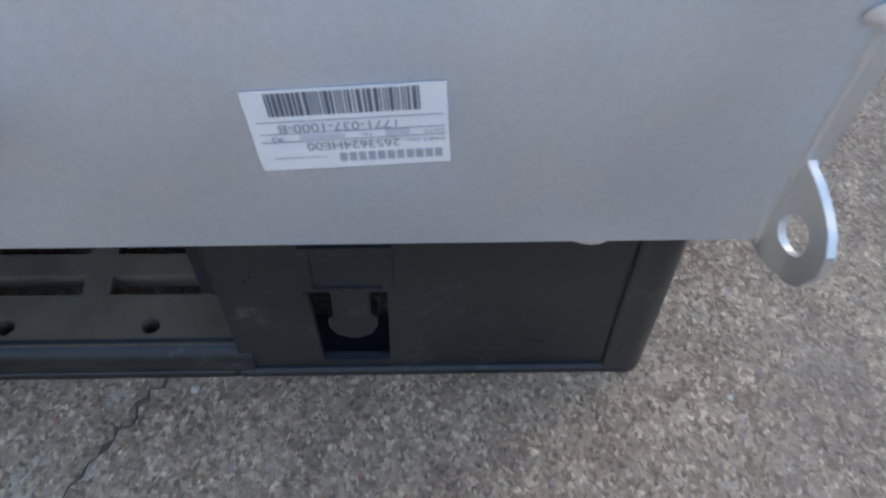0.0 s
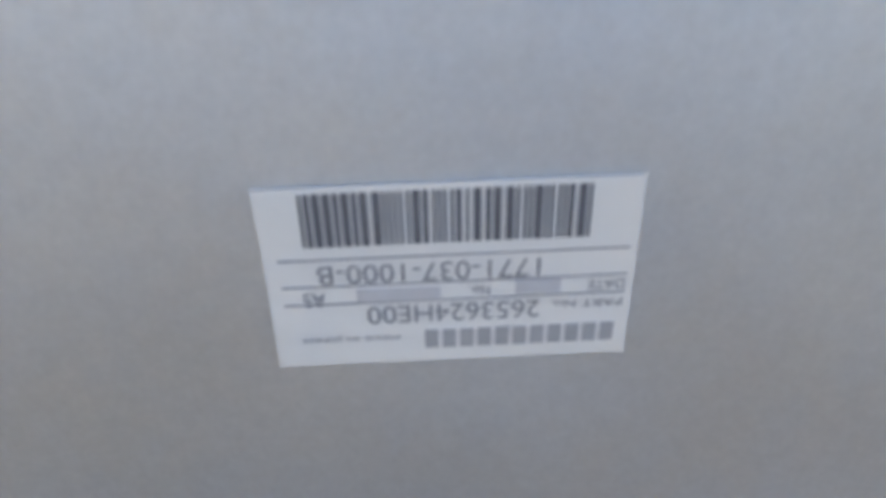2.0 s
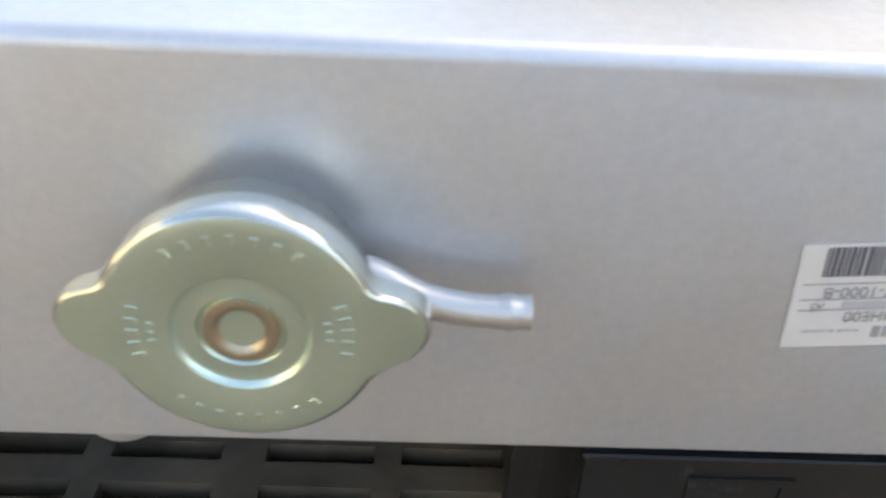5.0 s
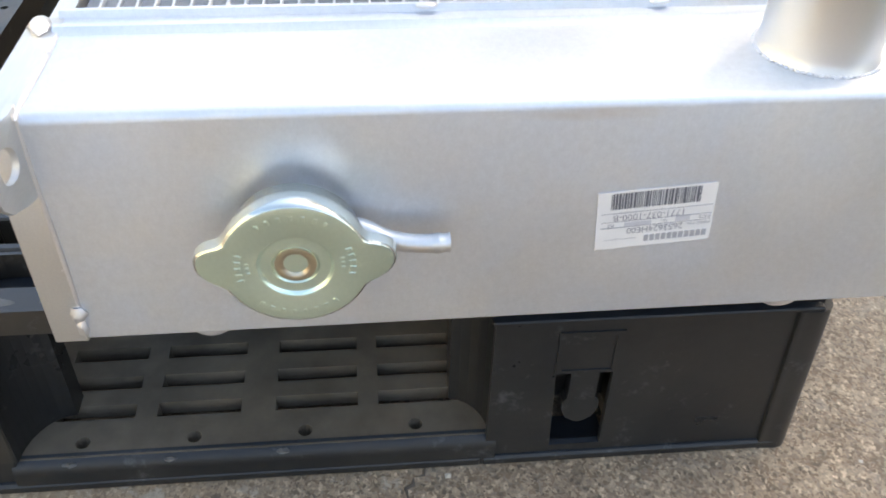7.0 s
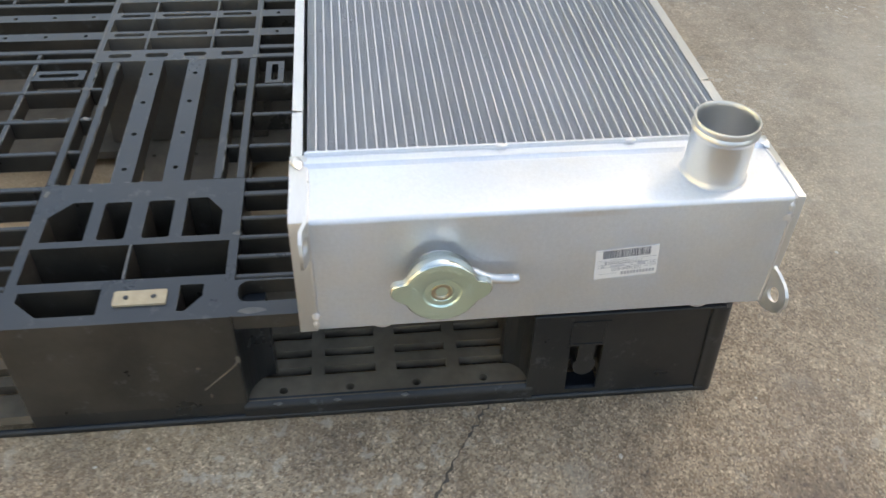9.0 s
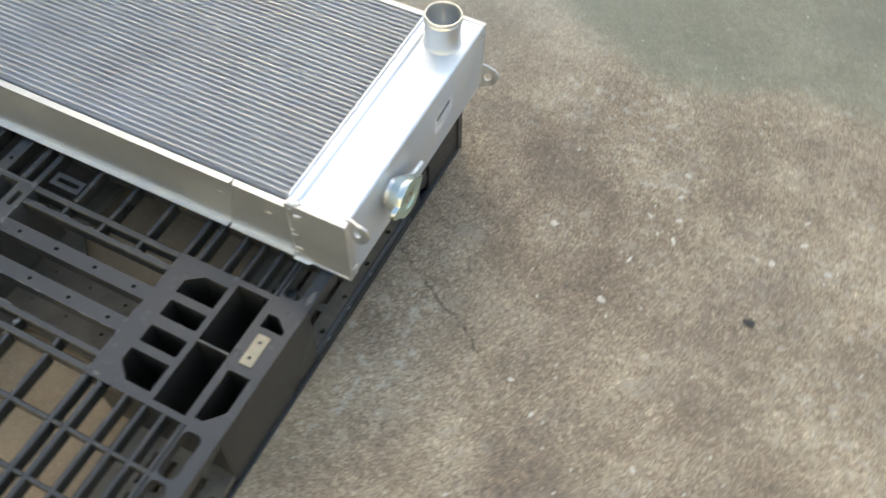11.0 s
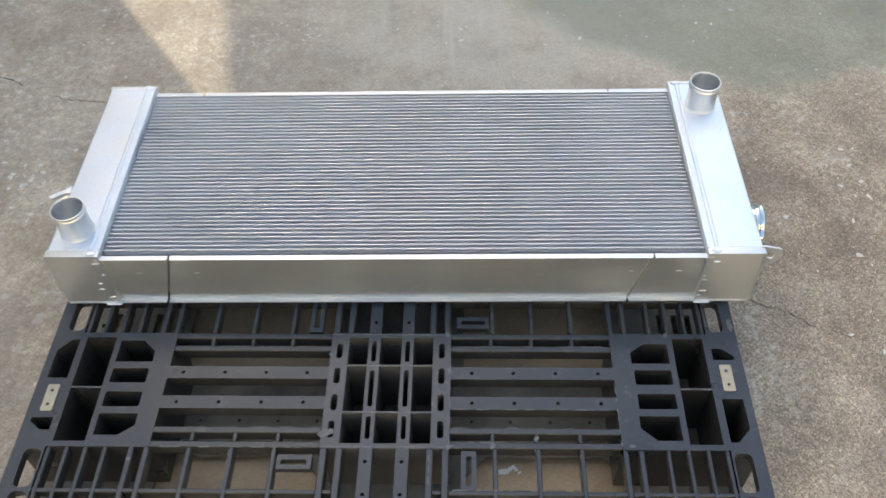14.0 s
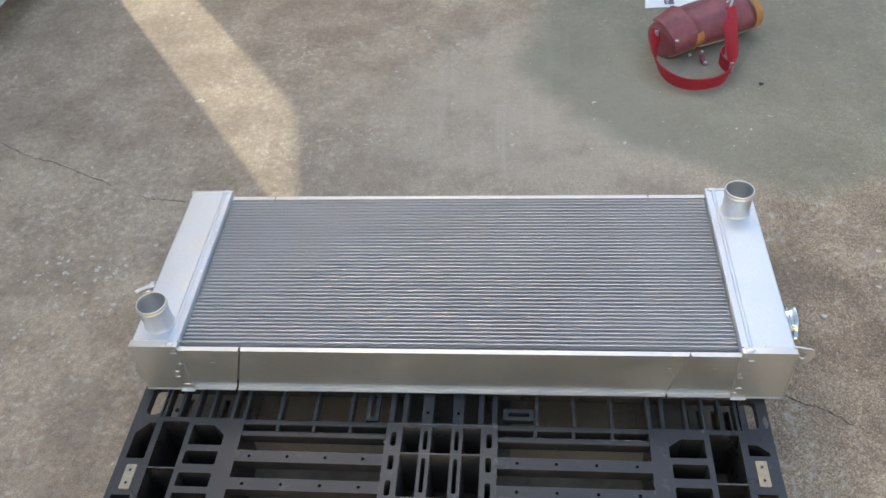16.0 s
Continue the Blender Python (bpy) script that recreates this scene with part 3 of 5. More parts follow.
# drilled bars and double bars that run through the middle towards both edges
for t in (1, -1):
    for x in (-0.0265, 0.0265):
        drilled = [ring(x, t * v, 0.0030, 8) for v in (0.122, 0.172, 0.222, 0.272, 0.322, 0.372)]
        deck_plate([(a, t * b) for a, b in rect(x - 0.0095, x + 0.0095, 0.101, 0.400)], drilled, RIB, PZ, "slat")
    for x in (0.066, 0.089):
        for s in (1, -1):
            deck_rect(s * x - 0.005, s * x + 0.005, *sorted((t * 0.101, t * 0.400)), RIB, PZ)
    for s in (1, -1):
        for v in (0.168, 0.236, 0.304, 0.372):
            deck_rect(*sorted((s * 0.071, s * 0.084)), t * v - 0.003, t * v + 0.003, RIB, PZ, "rib")
        # open grid between the legs
        for x in (0.161, 0.224, 0.287):
            deck_rect(s * x - 0.0034, s * x + 0.0034, *sorted((t * 0.101, t * 0.515)), RIB, PZ, "rib")
        for v in (0.168, 0.236, 0.304, 0.372, 0.440):
            deck_rect(*sorted((s * 0.094, s * 0.346)), t * v - 0.0034, t * v + 0.0034, RIB + 0.001, PZ - 0.001, "rib")
            deck_rect(*sorted((s * 0.372, s * 0.512)), t * v - 0.0030, t * v + 0.0030, RIB + 0.001, PZ - 0.001, "rib")
        for x in (0.3495, 0.3720):
            deck_rect(s * x - 0.0040, s * x + 0.0040, *sorted((t * 0.101, t * 0.515)), RIB, PZ)
        for x in (0.411, 0.440, 0.468, 0.495):
            deck_rect(s * x - 0.0030, s * x + 0.0030, *sorted((t * 0.101, t * 0.515)), RIB, PZ)
        for v in (0.168, 0.236, 0.304, 0.372):
            deck_rect(*sorted((s * 0.3535, s * 0.368)), t * v - 0.003, t * v + 0.003, RIB, PZ, "rib")
        # edge beam with long hand holes
        slots = [rect(*sorted((s * 0.5025, s * 0.529)), *sorted((t * a, t * b)), 0.009) for a, b in ((0.105, 0.165), (0.171, 0.233), (0.239, 0.301), (0.307, 0.369))]
        deck_plate(rect(*sorted((s * 0.500, s * HALF)), *sorted((t * 0.101, t * (DEEP - 0.004))), 0.002), slots, PZ - 0.016, PZ, "edge_beam")
        # corner legs
        if not (s > 0 and t > 0):
            deck_plate(rect(*sorted((s * 0.376, s * 0.546)), *sorted((t * 0.376, t * 0.546)), 0.012),
                       [rect(*sorted((s * 0.385, s * 0.455)), *sorted((t * 0.385, t * 0.537))), rect(*sorted((s * 0.463, s * 0.537)), *sorted((t * 0.385, t * 0.537)))], 0.026, RIB - 0.005, "leg")
    deck_rect(-0.508, 0.508, *sorted((t * 0.515, t * (DEEP - 0.001))), RIB, PZ, "edge_beam")
    deck_plate(rect(-0.095, 0.095, *sorted((t * 0.401, t * 0.514))), [rect(-0.085, -0.005, *sorted((t * 0.410, t * 0.505))), rect(0.005, 0.085, *sorted((t * 0.410, t * 0.505)))], 0.026, PZ, "leg")

# thin walls between the wells, their top edges rubbed pale
for x0, x1, v in ((-0.066, 0.066, 0.0405), (-0.066, 0.066, -0.0415), (-0.094, 0.094, 0.0985), (-0.094, 0.094, -0.0985), (0.444, 0.492, 0.0005), (-0.492, -0.444, -0.0005)):
    part("worn_edge", box(PX + K * x0, PX + K * x1, PY + K * v - 0.0007, PY + K * v + 0.0007, PZ - 0.001, PZ + 0.0004), WORN, pallet)

# broken streaks where loads have dragged over the edges of the bars
rnd = random.Random(44)
for x0, x1, v in ((0.100, 0.300, -0.0670), (0.096, 0.180, -0.0905), (-0.300, -0.096, -0.0670), (0.100, 0.290, -0.1646), (0.110, 0.340, 0.0765), (0.100, 0.340, -0.0360), (-0.340, -0.110, 0.0375), (-0.330, -0.100, -0.1002)):
    x = x0
    while x < x1:
        w = rnd.uniform(0.006, 0.030)
        t = rnd.uniform(0.0003, 0.0009)
        part("worn_edge", box(PX + K * x, PX + K * min(x1, x + w), PY + K * v - t, PY + K * v + t, PZ - 0.0012, PZ + 0.0002), WORN, pallet)
        x += w + rnd.uniform(0.004, 0.035)
for x, v0, v1 in ((0.0945, -0.100, 0.060), (-0.0945, -0.100, -0.020), (0.2195, -0.165, -0.100), (0.3455, -0.095, 0.010), (-0.2275, -0.160, -0.105), (0.0655, -0.230, -0.110)):
    v = v0
    while v < v1:
        w = rnd.uniform(0.005, 0.020)
        t = rnd.uniform(0.0003, 0.0009)
        part("worn_edge", box(PX + K * x - t, PX + K * x + t, PY + K * v, PY + K * min(v1, v + w), PZ - 0.0012, PZ + 0.0002), WORN, pallet)
        v += w + rnd.uniform(0.003, 0.025)

rnd = random.Random(31)
for x, v, r in ((-0.087, -0.076, 0.011), (0.090, 0.098, 0.006), (0.094, -0.098, 0.006), (-0.094, 0.060, 0.004), (0.094, 0.030, 0.005), (0.222, -0.084, 0.004), (0.158, -0.096, 0.005), (-0.372, -0.120, 0.004), (0.360, -0.095, 0.005), (0.435, 0.099, 0.004)):
    bm = lump((0, 0, 0), (r, r * rnd.uniform(0.5, 0.9), 0.0007), seed=r * 900 + x, rough=0.9)
    bmesh.ops.transform(bm, matrix=Matrix.Translation((PX + K * x, PY + K * v, PZ)) @ Matrix.Rotation(rnd.uniform(0, 3), 4, "Z"), verts=bm.verts)
    part("abrasion", bm, WORN, pallet, "pale abraded spot")

bm = lump((PX + K * HALF - 0.007, -0.040, PZ - 0.0002), (0.0045, 0.013, 0.0008), seed=8, rough=0.5)
part("abrasion", bm, WORN, pallet, "pale abraded spot")

# small cable-tie loops in the grid
deck_plate(rect(0.112, 0.134, -0.165, -0.104), [rect(0.119, 0.127, -0.158, -0.112, 0.003)], PZ - 0.012, PZ - 0.001, "loop")
deck_plate(rect(-0.155, -0.104, -0.134, -0.112), [rect(-0.149, -0.111, -0.127, -0.119, 0.003)], PZ - 0.012, PZ - 0.001, "loop")
deck_plate(rect(0.104, 0.155, 0.112, 0.134), [rect(0.111, 0.149, 0.119, 0.127, 0.003)], PZ - 0.012, PZ - 0.001, "loop")
deck_plate(rect(-0.134, -0.112, 0.104, 0.165), [rect(-0.127, -0.119, 0.112, 0.158, 0.003)], PZ - 0.012, PZ - 0.001, "loop")

# bottom deck with four windows, slots and drilled holes
windows, slots = [], []
for s in (1, -1):
    for t in (1, -1):
        c = 0.035
        v0 = 0.085 if t > 0 else 0.050
        w = [(0.115 + c, v0), (0.375 - c, v0), (0.375, v0 + c), (0.375, 0.385 - c), (0.375 - c, 0.385), (0.115 + c, 0.385), (0.115, 0.385 - c), (0.115, v0 + c)]
        windows.append([(s * x, t * v) for x, v in w])
        for v, v2 in ((0.118, 0.165), (0.178, 0.229), (0.250, 0.301), (0.314, 0.362)):
            for x, x2 in ((0.434, 0.4445), (0.4595, 0.4705), (0.485, 0.4955), (0.508, 0.519)):
                slots.append([(s * a, t * b) for a, b in rect(x, x2, v, v2)])
        for v in (0.138, 0.203, 0.269, 0.336):
            slots.append(ring(s * 0.5360, t * v, 0.0045, 10))
        for x in (0.128, 0.192, 0.257, 0.322):
            slots.append(ring(s * x, t * 0.012, 0.0030, 6))
            slots.append(ring(s * x, t * 0.042, 0.0030, 6))
for s in (1, -1):
    slots.append([(s * a, s * b) for a, b in rect(0.446, 0.490, -0.088, -0.052)])
    slots.append([(s * a, s * b) for a, b in rect(0.505, 0.533, -0.080, -0.055)])
base = rect(-K * HALF + 0.003, K * HALF - 0.003, -K * DEEP - 0.002, K * DEEP + 0.002, 0.014, 4)
x1 = K * HALF - 0.003
base[5:5] = [(x1, 0.2480 - PY), (x1 - 0.034, 0.2480 - PY), (x1 - 0.034, 0.2940 - PY), (x1, 0.2940 - PY)]
deck_plate(base, [[(x, v - 0.003) for x, v in h] for h in windows + slots], 0.013, 0.024, "bottom_deck", k=1.0, mat=DUSTY)

# corner leg that shows on the camera's side: flat face with a sprung hook in its slot
Y0, Y1 = 0.218, PY + K * DEEP
XS = PX + K * HALF
xa, xb, ya, yb = PX + 0.376, XS - 0.004, Y0, Y1 - 0.004
shell = [(xb, ya), (xb, 0.2480), (xb - 0.008, 0.2480), (xb - 0.008, ya + 0.009), (PX + 0.385, ya + 0.009), (PX + 0.385, yb - 0.009), (xb - 0.008, yb - 0.009), (xb - 0.008, 0.2940), (xb, 0.2940), (xb, yb), (xa, yb), (xa, ya)]
leg = part("leg", plate(shell, [], 0.024, HEAD - 0.004), PLASTIC, pallet)
hook_slot = [(0.2555, 0.0135), (0.2870, 0.0135), (0.2865, 0.0815), (0.2530, 0.0815)]
part("side_panel", plate(rect(Y0 - 0.002, 0.3900, 0.0075, HEAD - 0.005), [hook_slot], XS - 0.0038, XS + 0.0004, "yzx"), PLASTIC, leg)
part("foot_lip", box(XS - 0.0045, XS + 0.0032, Y0 - 0.004, 0.4040, 0.0, 0.0072, 0.0015), PLASTIC, leg)
part("head_lip", box(XS - 0.003, XS + 0.0030, Y0 - 0.004, 0.3985, HEAD - 0.0075, HEAD - 0.0045, 0.0008), PLASTIC, leg)
rim = [(XS - 0.006, 0.3845), (XS + 0.0010, 0.3846), (XS + 0.0026, 0.3852), (XS + 0.0030, 0.3864), (XS + 0.0026, 0.3878), (XS + 0.0028, 0.3915), (XS + 0.0030, 0.3940)]
rim += [(XS - 0.0068 + 0.010 * math.cos(radians(a)), 0.3965 + 0.010 * math.sin(radians(a))) for a in range(0, 91, 15)]
rim += [(XS - 0.030, 0.4065), (XS - 0.030, 0.4020), (XS - 0.012, 0.3990)]
bm = plate(rim, [], 0.0, HEAD - 0.0075)
for v in bm.verts:
    v.co.y += 0.006 * (1 - v.co.z / (HEAD - 0.0075))
part("corner_rim", bm, PLASTIC, leg, smooth=40)
part("corner_fill", box(XS - 0.030, XS - 0.006, 0.3800, 0.4070, 0.0, 0.0245, 0.001), PLASTIC, leg)
lip = [(XS - 0.0064, 0.0010), (XS + 0.0024, 0.0010)]
lip += [(XS - 0.0064 + 0.0088 * math.cos(radians(a)), 0.0152 + 0.0091 * math.sin(radians(a))) for a in range(0, 91, 15)]
part("foot_rail", plate(lip, [], PY + K * 0.097, Y0 + 0.004, "xzy"), PLASTIC, pallet, smooth=40)
part("foot_rail", box(XS - 0.0028, XS + 0.0032, PY - K * DEEP + 0.01, Y0 - 0.0042, 0.0, 0.0080, 0.0018), PLASTIC, pallet)
part("leg_foot", box(XS - 0.0200, XS - 0.0002, PY - K * 0.1005, PY + K * 0.0995, 0.0075, 0.0270, 0.0008), PLASTIC, pallet)
# rounded return of the leg into the fork opening
curve = [(XS - 0.001, Y0)]
curve += [(XS - 0.001 - 0.030 * math.sin(radians(a)), Y0 - 0.022 * (1 - math.cos(radians(a)))) for a in range(0, 91, 15)]
curve += [(XS - 0.045, Y0 - 0.022), (XS - 0.045, Y0)]
part("leg_return", plate(curve[1:], [], 0.0245, HEAD - 0.0055), PLASTIC, leg)
# the middle leg rounds into the fork opening in the same way
YM = PY + K * 0.101
curve = [(XS - 0.001 - 0.034 * math.sin(radians(a)), YM + 0.026 * (1 - math.cos(radians(a)))) for a in range(0, 91, 10)]
curve += [(XS - 0.050, YM + 0.026), (XS - 0.050, YM - 0.004), (XS - 0.001, YM - 0.004)]
part("leg_return", plate(curve, [], 0.0245, PZ - 0.017), PLASTIC, pallet)
scratch_line = smooth_line([(PX + K * HALF + 0.0003, y, z) for y, z in ((-0.094, 0.049), (-0.079, 0.064), (-0.065, 0.078), (-0.058, 0.088))], 5)
part("scratch", sweep(scratch_line, [(-0.0008, -0.0002), (0.0008, -0.0002), (0.0005, 0.0003), (-0.0005, 0.0003)], up=Vector((1, 0, 0))), DUSTY, pallet, "long pale scratch")
for y, z, w, h in ((-0.096, 0.080, 0.0020, 0.0022), (-0.0585, 0.089, 0.0022, 0.0042), (-0.0895, 0.040, 0.0012, 0.0034)):
    part("abrasion", lump((XS + 0.0002, y, z), (0.0003, w, h), seed=z * 300, rough=0.8), DUSTY, pallet, "pale abraded spot")
for y, z in ((-0.029, 0.0215), (0.028, 0.0215), (0.094, 0.0225)):
    part("abrasion", lump((XS - 0.0002, y, z), (0.0020, 0.0042, 0.0010), seed=y * 300, rough=0.8), WORN, pallet, "pale abraded spot")
tongue = [(0.2625, 0.112), (0.2625, 0.056), (0.2600, 0.052), (0.2600, 0.045), (0.2630, 0.038), (0.2680, 0.0345), (0.2710, 0.0338), (0.2740, 0.0345), (0.2790, 0.038), (0.2818, 0.045), (0.2818, 0.052), (0.2790, 0.056), (0.2790, 0.112)]
part("hook", plate(list(reversed(tongue)), [], XS - 0.009, XS - 0.0005, "yzx"), PLASTIC, leg)
part("slot_floor", box(XS - 0.0300, XS - 0.0046, 0.2484, 0.2936, 0.0, 0.0030), PLASTIC, leg)
part("slot_back", box(XS - 0.0330, XS - 0.0300, 0.2480, 0.2940, 0.024, HEAD - 0.010), PLASTIC, leg)
part("hook_frame", plate(rect(0.2520, 0.2885, 0.079, 0.1120), [rect(0.2560, 0.2845, 0.0785 + 0.003, 0.1085)], XS + 0.0003, XS + 0.0014, "yzx"), PLASTIC, leg)

# ---------------------------------------------------------------- radiator
XL, XR = -0.541, 0.577          # outer faces of the two tanks
CL, CR = -0.455, 0.489          # ends of the core
RZ = 0.150                       # underside of the core
ZB, ZT = 0.152, 0.2718
YF, YB = 0.000, 0.413
radiator = thing("radiator", (0.018, 0.204, RZ), "new bare aluminium heavy-duty radiator lying flat on the pallet", "radiator")


def u_sheet(x_in, x_out, y0, y1, z0, z1, r, t):
    """A tank body folded from sheet: top, outer face and bottom, with rounded bends."""
    s = 1 if x_out > x_in else -1
    prof = [(x_in, z1)]
    for k in range(7):
        a = radians(90 - 15 * k)
        prof.append((x_out - s * r + s * r * math.cos(a), z1 - r + r * math.sin(a)))
    for k in range(7):
        a = radians(-15 * k)
        prof.append((x_out - s * t * 0.5 + s * t * 0.5 * math.cos(a), z0 + t * 0.5 + t * 0.5 * math.sin(a)))
    prof.append((x_in, z0))
    bm = bmesh.new()
    n = len(prof)
    rows = []
    for y in (y0, y1):
        rows.append([bm.verts.new((x, y, z)) for x, z in prof])
    for k in range(n - 1):
        bm.faces.new((rows[0][k], rows[0][k + 1], rows[1][k + 1], rows[1][k]))
    bm.faces.new(rows[0])
    bm.faces.new(list(reversed(rows[1])))
    bm.faces.new((rows[0][-1], rows[0][0], rows[1][0], rows[1][-1]))
    return bm


def end_cap(x_in, x_out, y_out, inward, lip):
    """A pan pressed from sheet that closes a tank's end, open outwards, with rounded outer corners."""
    x0, x1 = sorted((x_in, x_out))
    outer = rect(x0, x1, ZB - 0.0005, ZT + 0.0010, 0.002, 2)
    inner = rect(x0 + 0.0026, x1 - 0.0026, ZB + 0.0022, ZT - 0.0014, 0.0015, 2)
    y_in = y_out + inward * lip
    bm = plate(outer, [inner], *sorted((y_out, y_in)), "xzy")
    plate(inner, [], *sorted((y_out + inward * 0.0012, y_out + inward * 0.0034)), "xzy", bm)
    return bm


def ear(x_base, s, y, z0, z1, jog, hole_z, reach=0.034, taper=False):
    """A lug of sheet with a hole that stands out past the tank's face, with a small sideways crank near its root."""
    length = reach + 0.004
    blank = [(0.0, z0), (length * 0.40, z0 + 0.001), (length * 0.66, z0 + 0.004), (length * 0.86, z0 + 0.011), (length * 0.97, z0 + 0.021), (length, z0 + 0.6 * (z1 - z0)), (length * 0.97, z1 - 0.009), (length * 0.88, z1 - 0.003), (length * 0.70, z1), (0.0, z1)]
    if taper:
        h = z1 - z0
        blank[5:9] = [(length, z0 + 0.50 * h), (length * 0.95, z0 + 0.66 * h), (length * 0.80, z0 + 0.76 * h), (length * 0.55, z0 + 0.82 * h), (length * 0.36, z0 + 0.92 * h)]
    hole = [(length * 0.47 + 0.0062 * math.cos(a), hole_z + 0.0078 * math.sin(a)) for a in [2 * math.pi * k / 16 for k in range(16)]]
    flat = plate(blank, [hole], -0.0014, 0.0014, "xzy")
    for _ in range(2):
        bmesh.ops.subdivide_edges(flat, edges=[e for e in flat.edges if abs(e.verts[0].co.x - e.verts[1].co.x) > 0.004], cuts=2)

    def crank(a):
        k = min(1.0, max(0.0, (a - 0.006) / 0.014))
        return jog * (k * k * (3 - 2 * k))

    for v in flat.verts:
        a = v.co.x
        v.co = Vector((x_base + s * (a - 0.004), y + crank(a) + v.co.y, v.co.z))
    return flat


def tank(x_in, x_out, label):
    s = 1 if x_out > x_in else -1
    body = part("tank", u_sheet(x_in, x_out, YF + 0.0135, YB - 0.0055, ZB + 0.0005, ZT, 0.0044, 0.003), ALU, radiator, label, smooth=35)
    x_head = CR if s > 0 else CL
    for y, inward, lip in ((YF, 1, 0.0145), (YB, -1, 0.0065)):
        part("end_cap", end_cap(x_head + s * 0.001, x_out + s * 0.0012, y, inward, lip), ALU_SIDE, body, smooth=30)
        # weld seam between pan and body
        yw = y + inward * lip
        line = smooth_line([(x_in + s * 0.006, yw, ZT + 0.0002), (x_in + s * 0.03, yw + 0.0006, ZT + 0.0004), (x_out - s * 0.005, yw, ZT - 0.0002), (x_out - s * 0.0008, yw, ZT - 0.006), (x_out + s * 0.0003, yw, ZT - 0.03), (x_out + s * 0.0003, yw + 0.0005, ZB + 0.05), (x_out, yw, ZB + 0.004)], 8)
        seam = sweep(line, circle(0.0012, 8), up=Vector((0, 1, 0)))
        rnd = random.Random(int(abs(x_out) * 900 + y * 100))
        for k in range(6):
            p = line[rnd.randrange(2, len(line) - 1)]
            lump((p.x, p.y + rnd.uniform(-0.001, 0.001), p.z), (rnd.uniform(0.0010, 0.0016), rnd.uniform(0.0012, 0.0020), rnd.uniform(0.0012, 0.0034)), seed=k + y, rough=0.6, sub=1, bm=seam)
        part("weld_seam", seam, ALU_WELD, body, smooth=60)
    # header plate: an outer rim, a shallow gutter and a bead along the core
    z = ZT + 0.0015
    prof = [(0.000, ZB + 0.001), (0.000, z + 0.0016), (0.0010, z + 0.0028), (0.0034, z + 0.0028), (0.0046, z - 0.0006), (0.0118, z - 0.0011), (0.0138, z + 0.0013), (0.0166, z + 0.0013), (0.0188, z - 0.0008), (0.0200, ZT + 0.0001), (0.0200, ZB + 0.001)]
    bm = bmesh.new()
    rows = [[bm.verts.new((x_head + s * a, y, h)) for a, h in prof] for y in (YF + 0.012, YB - 0.008)]
    for k in range(len(prof)):
        j = (k + 1) % len(prof)
        bm.faces.new((rows[0][k], rows[0][j], rows[1][j], rows[1][k]))
    bm.faces.new(rows[0])
    bm.faces.new(list(reversed(rows[1])))
    part("header_plate", bm, ALU, body, smooth=25)
    for y in (YF + 0.006, YB - 0.006):
        part("weld_blob", lump((x_head + s * 0.014, y, ZT + 0.0018), (0.0075, 0.0050, 0.0030), seed=y * 9 + s, rough=0.6), ALU_WELD, body, smooth=60)
    for y in (0.178, 0.290):
        part("crimp_tab", lump((x_head + s * 0.0035, y, z + 0.0022), (0.0030, 0.0055, 0.0016), seed=y * 5, rough=0.2), ALU_WELD, body, smooth=60)
    return body


right_tank = tank(0.505, XR, "satin aluminium tank with a filler neck and label")
left_tank = tank(-0.471, XL, "satin aluminium tank with an outlet pipe")
for y, z, t in ((0.010, 0.170, 0), (0.400, 0.252, 1)):
    part("weld_blob", lump((XR + 0.0012, y + 0.004, z), (0.0024, 0.0040, 0.0042), seed=z * 40, rough=0.7), ALU_WELD, right_tank, smooth=60)
    part("weld_blob", lump((XR + 0.0008, y + 0.004, z - 0.010 + 0.02 * t), (0.0018, 0.0024, 0.0050), seed=z * 31, rough=0.7), ALU_WELD, right_tank, smooth=60)
part("mounting_ear", ear(XR, 1, 0.0130, 0.2355, 0.2752, -0.0035, 0.2575, 0.030), ALU_SIDE, right_tank, smooth=30)
part("mounting_ear", ear(XR, 1, YB - 0.0040, 0.1495, 0.1985, 0.0045, 0.1712, 0.0275, True), ALU_SIDE, right_tank, smooth=30)
part("mounting_ear", ear(XL, -1, 0.0135, 0.160, 0.206, -0.003, 0.184, 0.014), ALU_SIDE, left_tank, smooth=30)
part("mounting_ear", ear(XL, -1, YB - 0.010, 0.210, 0.256, 0.004, 0.236, 0.014), ALU_SIDE, left_tank, smooth=30)
for x, owner in ((XR - 0.0125, right_tank), (XL + 0.0125, left_tank)):
    for y in (0.070, 0.352):
        part("foot_pad", lathe([(0.0, PZ - ZB), (0.0070, PZ - ZB), (0.0075, -0.0045), (0.0105, -0.0036), (0.0120, -0.0015), (0.0120, 0.0020), (0.0, 0.0020)], (x, y, ZB), n=24), ALU_WELD, owner, smooth=40)

# core: flat tubes and folded fins between them
N_TUBE = 44
CY0, CY1 = YF + 0.0125, 0.3960
PITCH = (CY1 - CY0) / N_TUBE
TW = 0.00085
bm = bmesh.new()
sec = [(-TW, 0.160), (TW, 0.160), (TW, 0.2630), (0.6 * TW, 0.2642), (-0.6 * TW, 0.2642), (-TW, 0.2630)]
rows = [[bm.verts.new((x, y, z - RZ)) for y, z in sec] for x in (CL + 0.001, CR - 0.001)]
for k in range(6):
    bm.faces.new((rows[0][k], rows[0][(k + 1) % 6], rows[1][(k + 1) % 6], rows[1][k]))
bm.faces.new(rows[0])
bm.faces.new(list(reversed(rows[1])))
tube_mesh = mesh_of("tube", bm, ALU_TUBE)
bm = bmesh.new()
FOLD = 0.0017
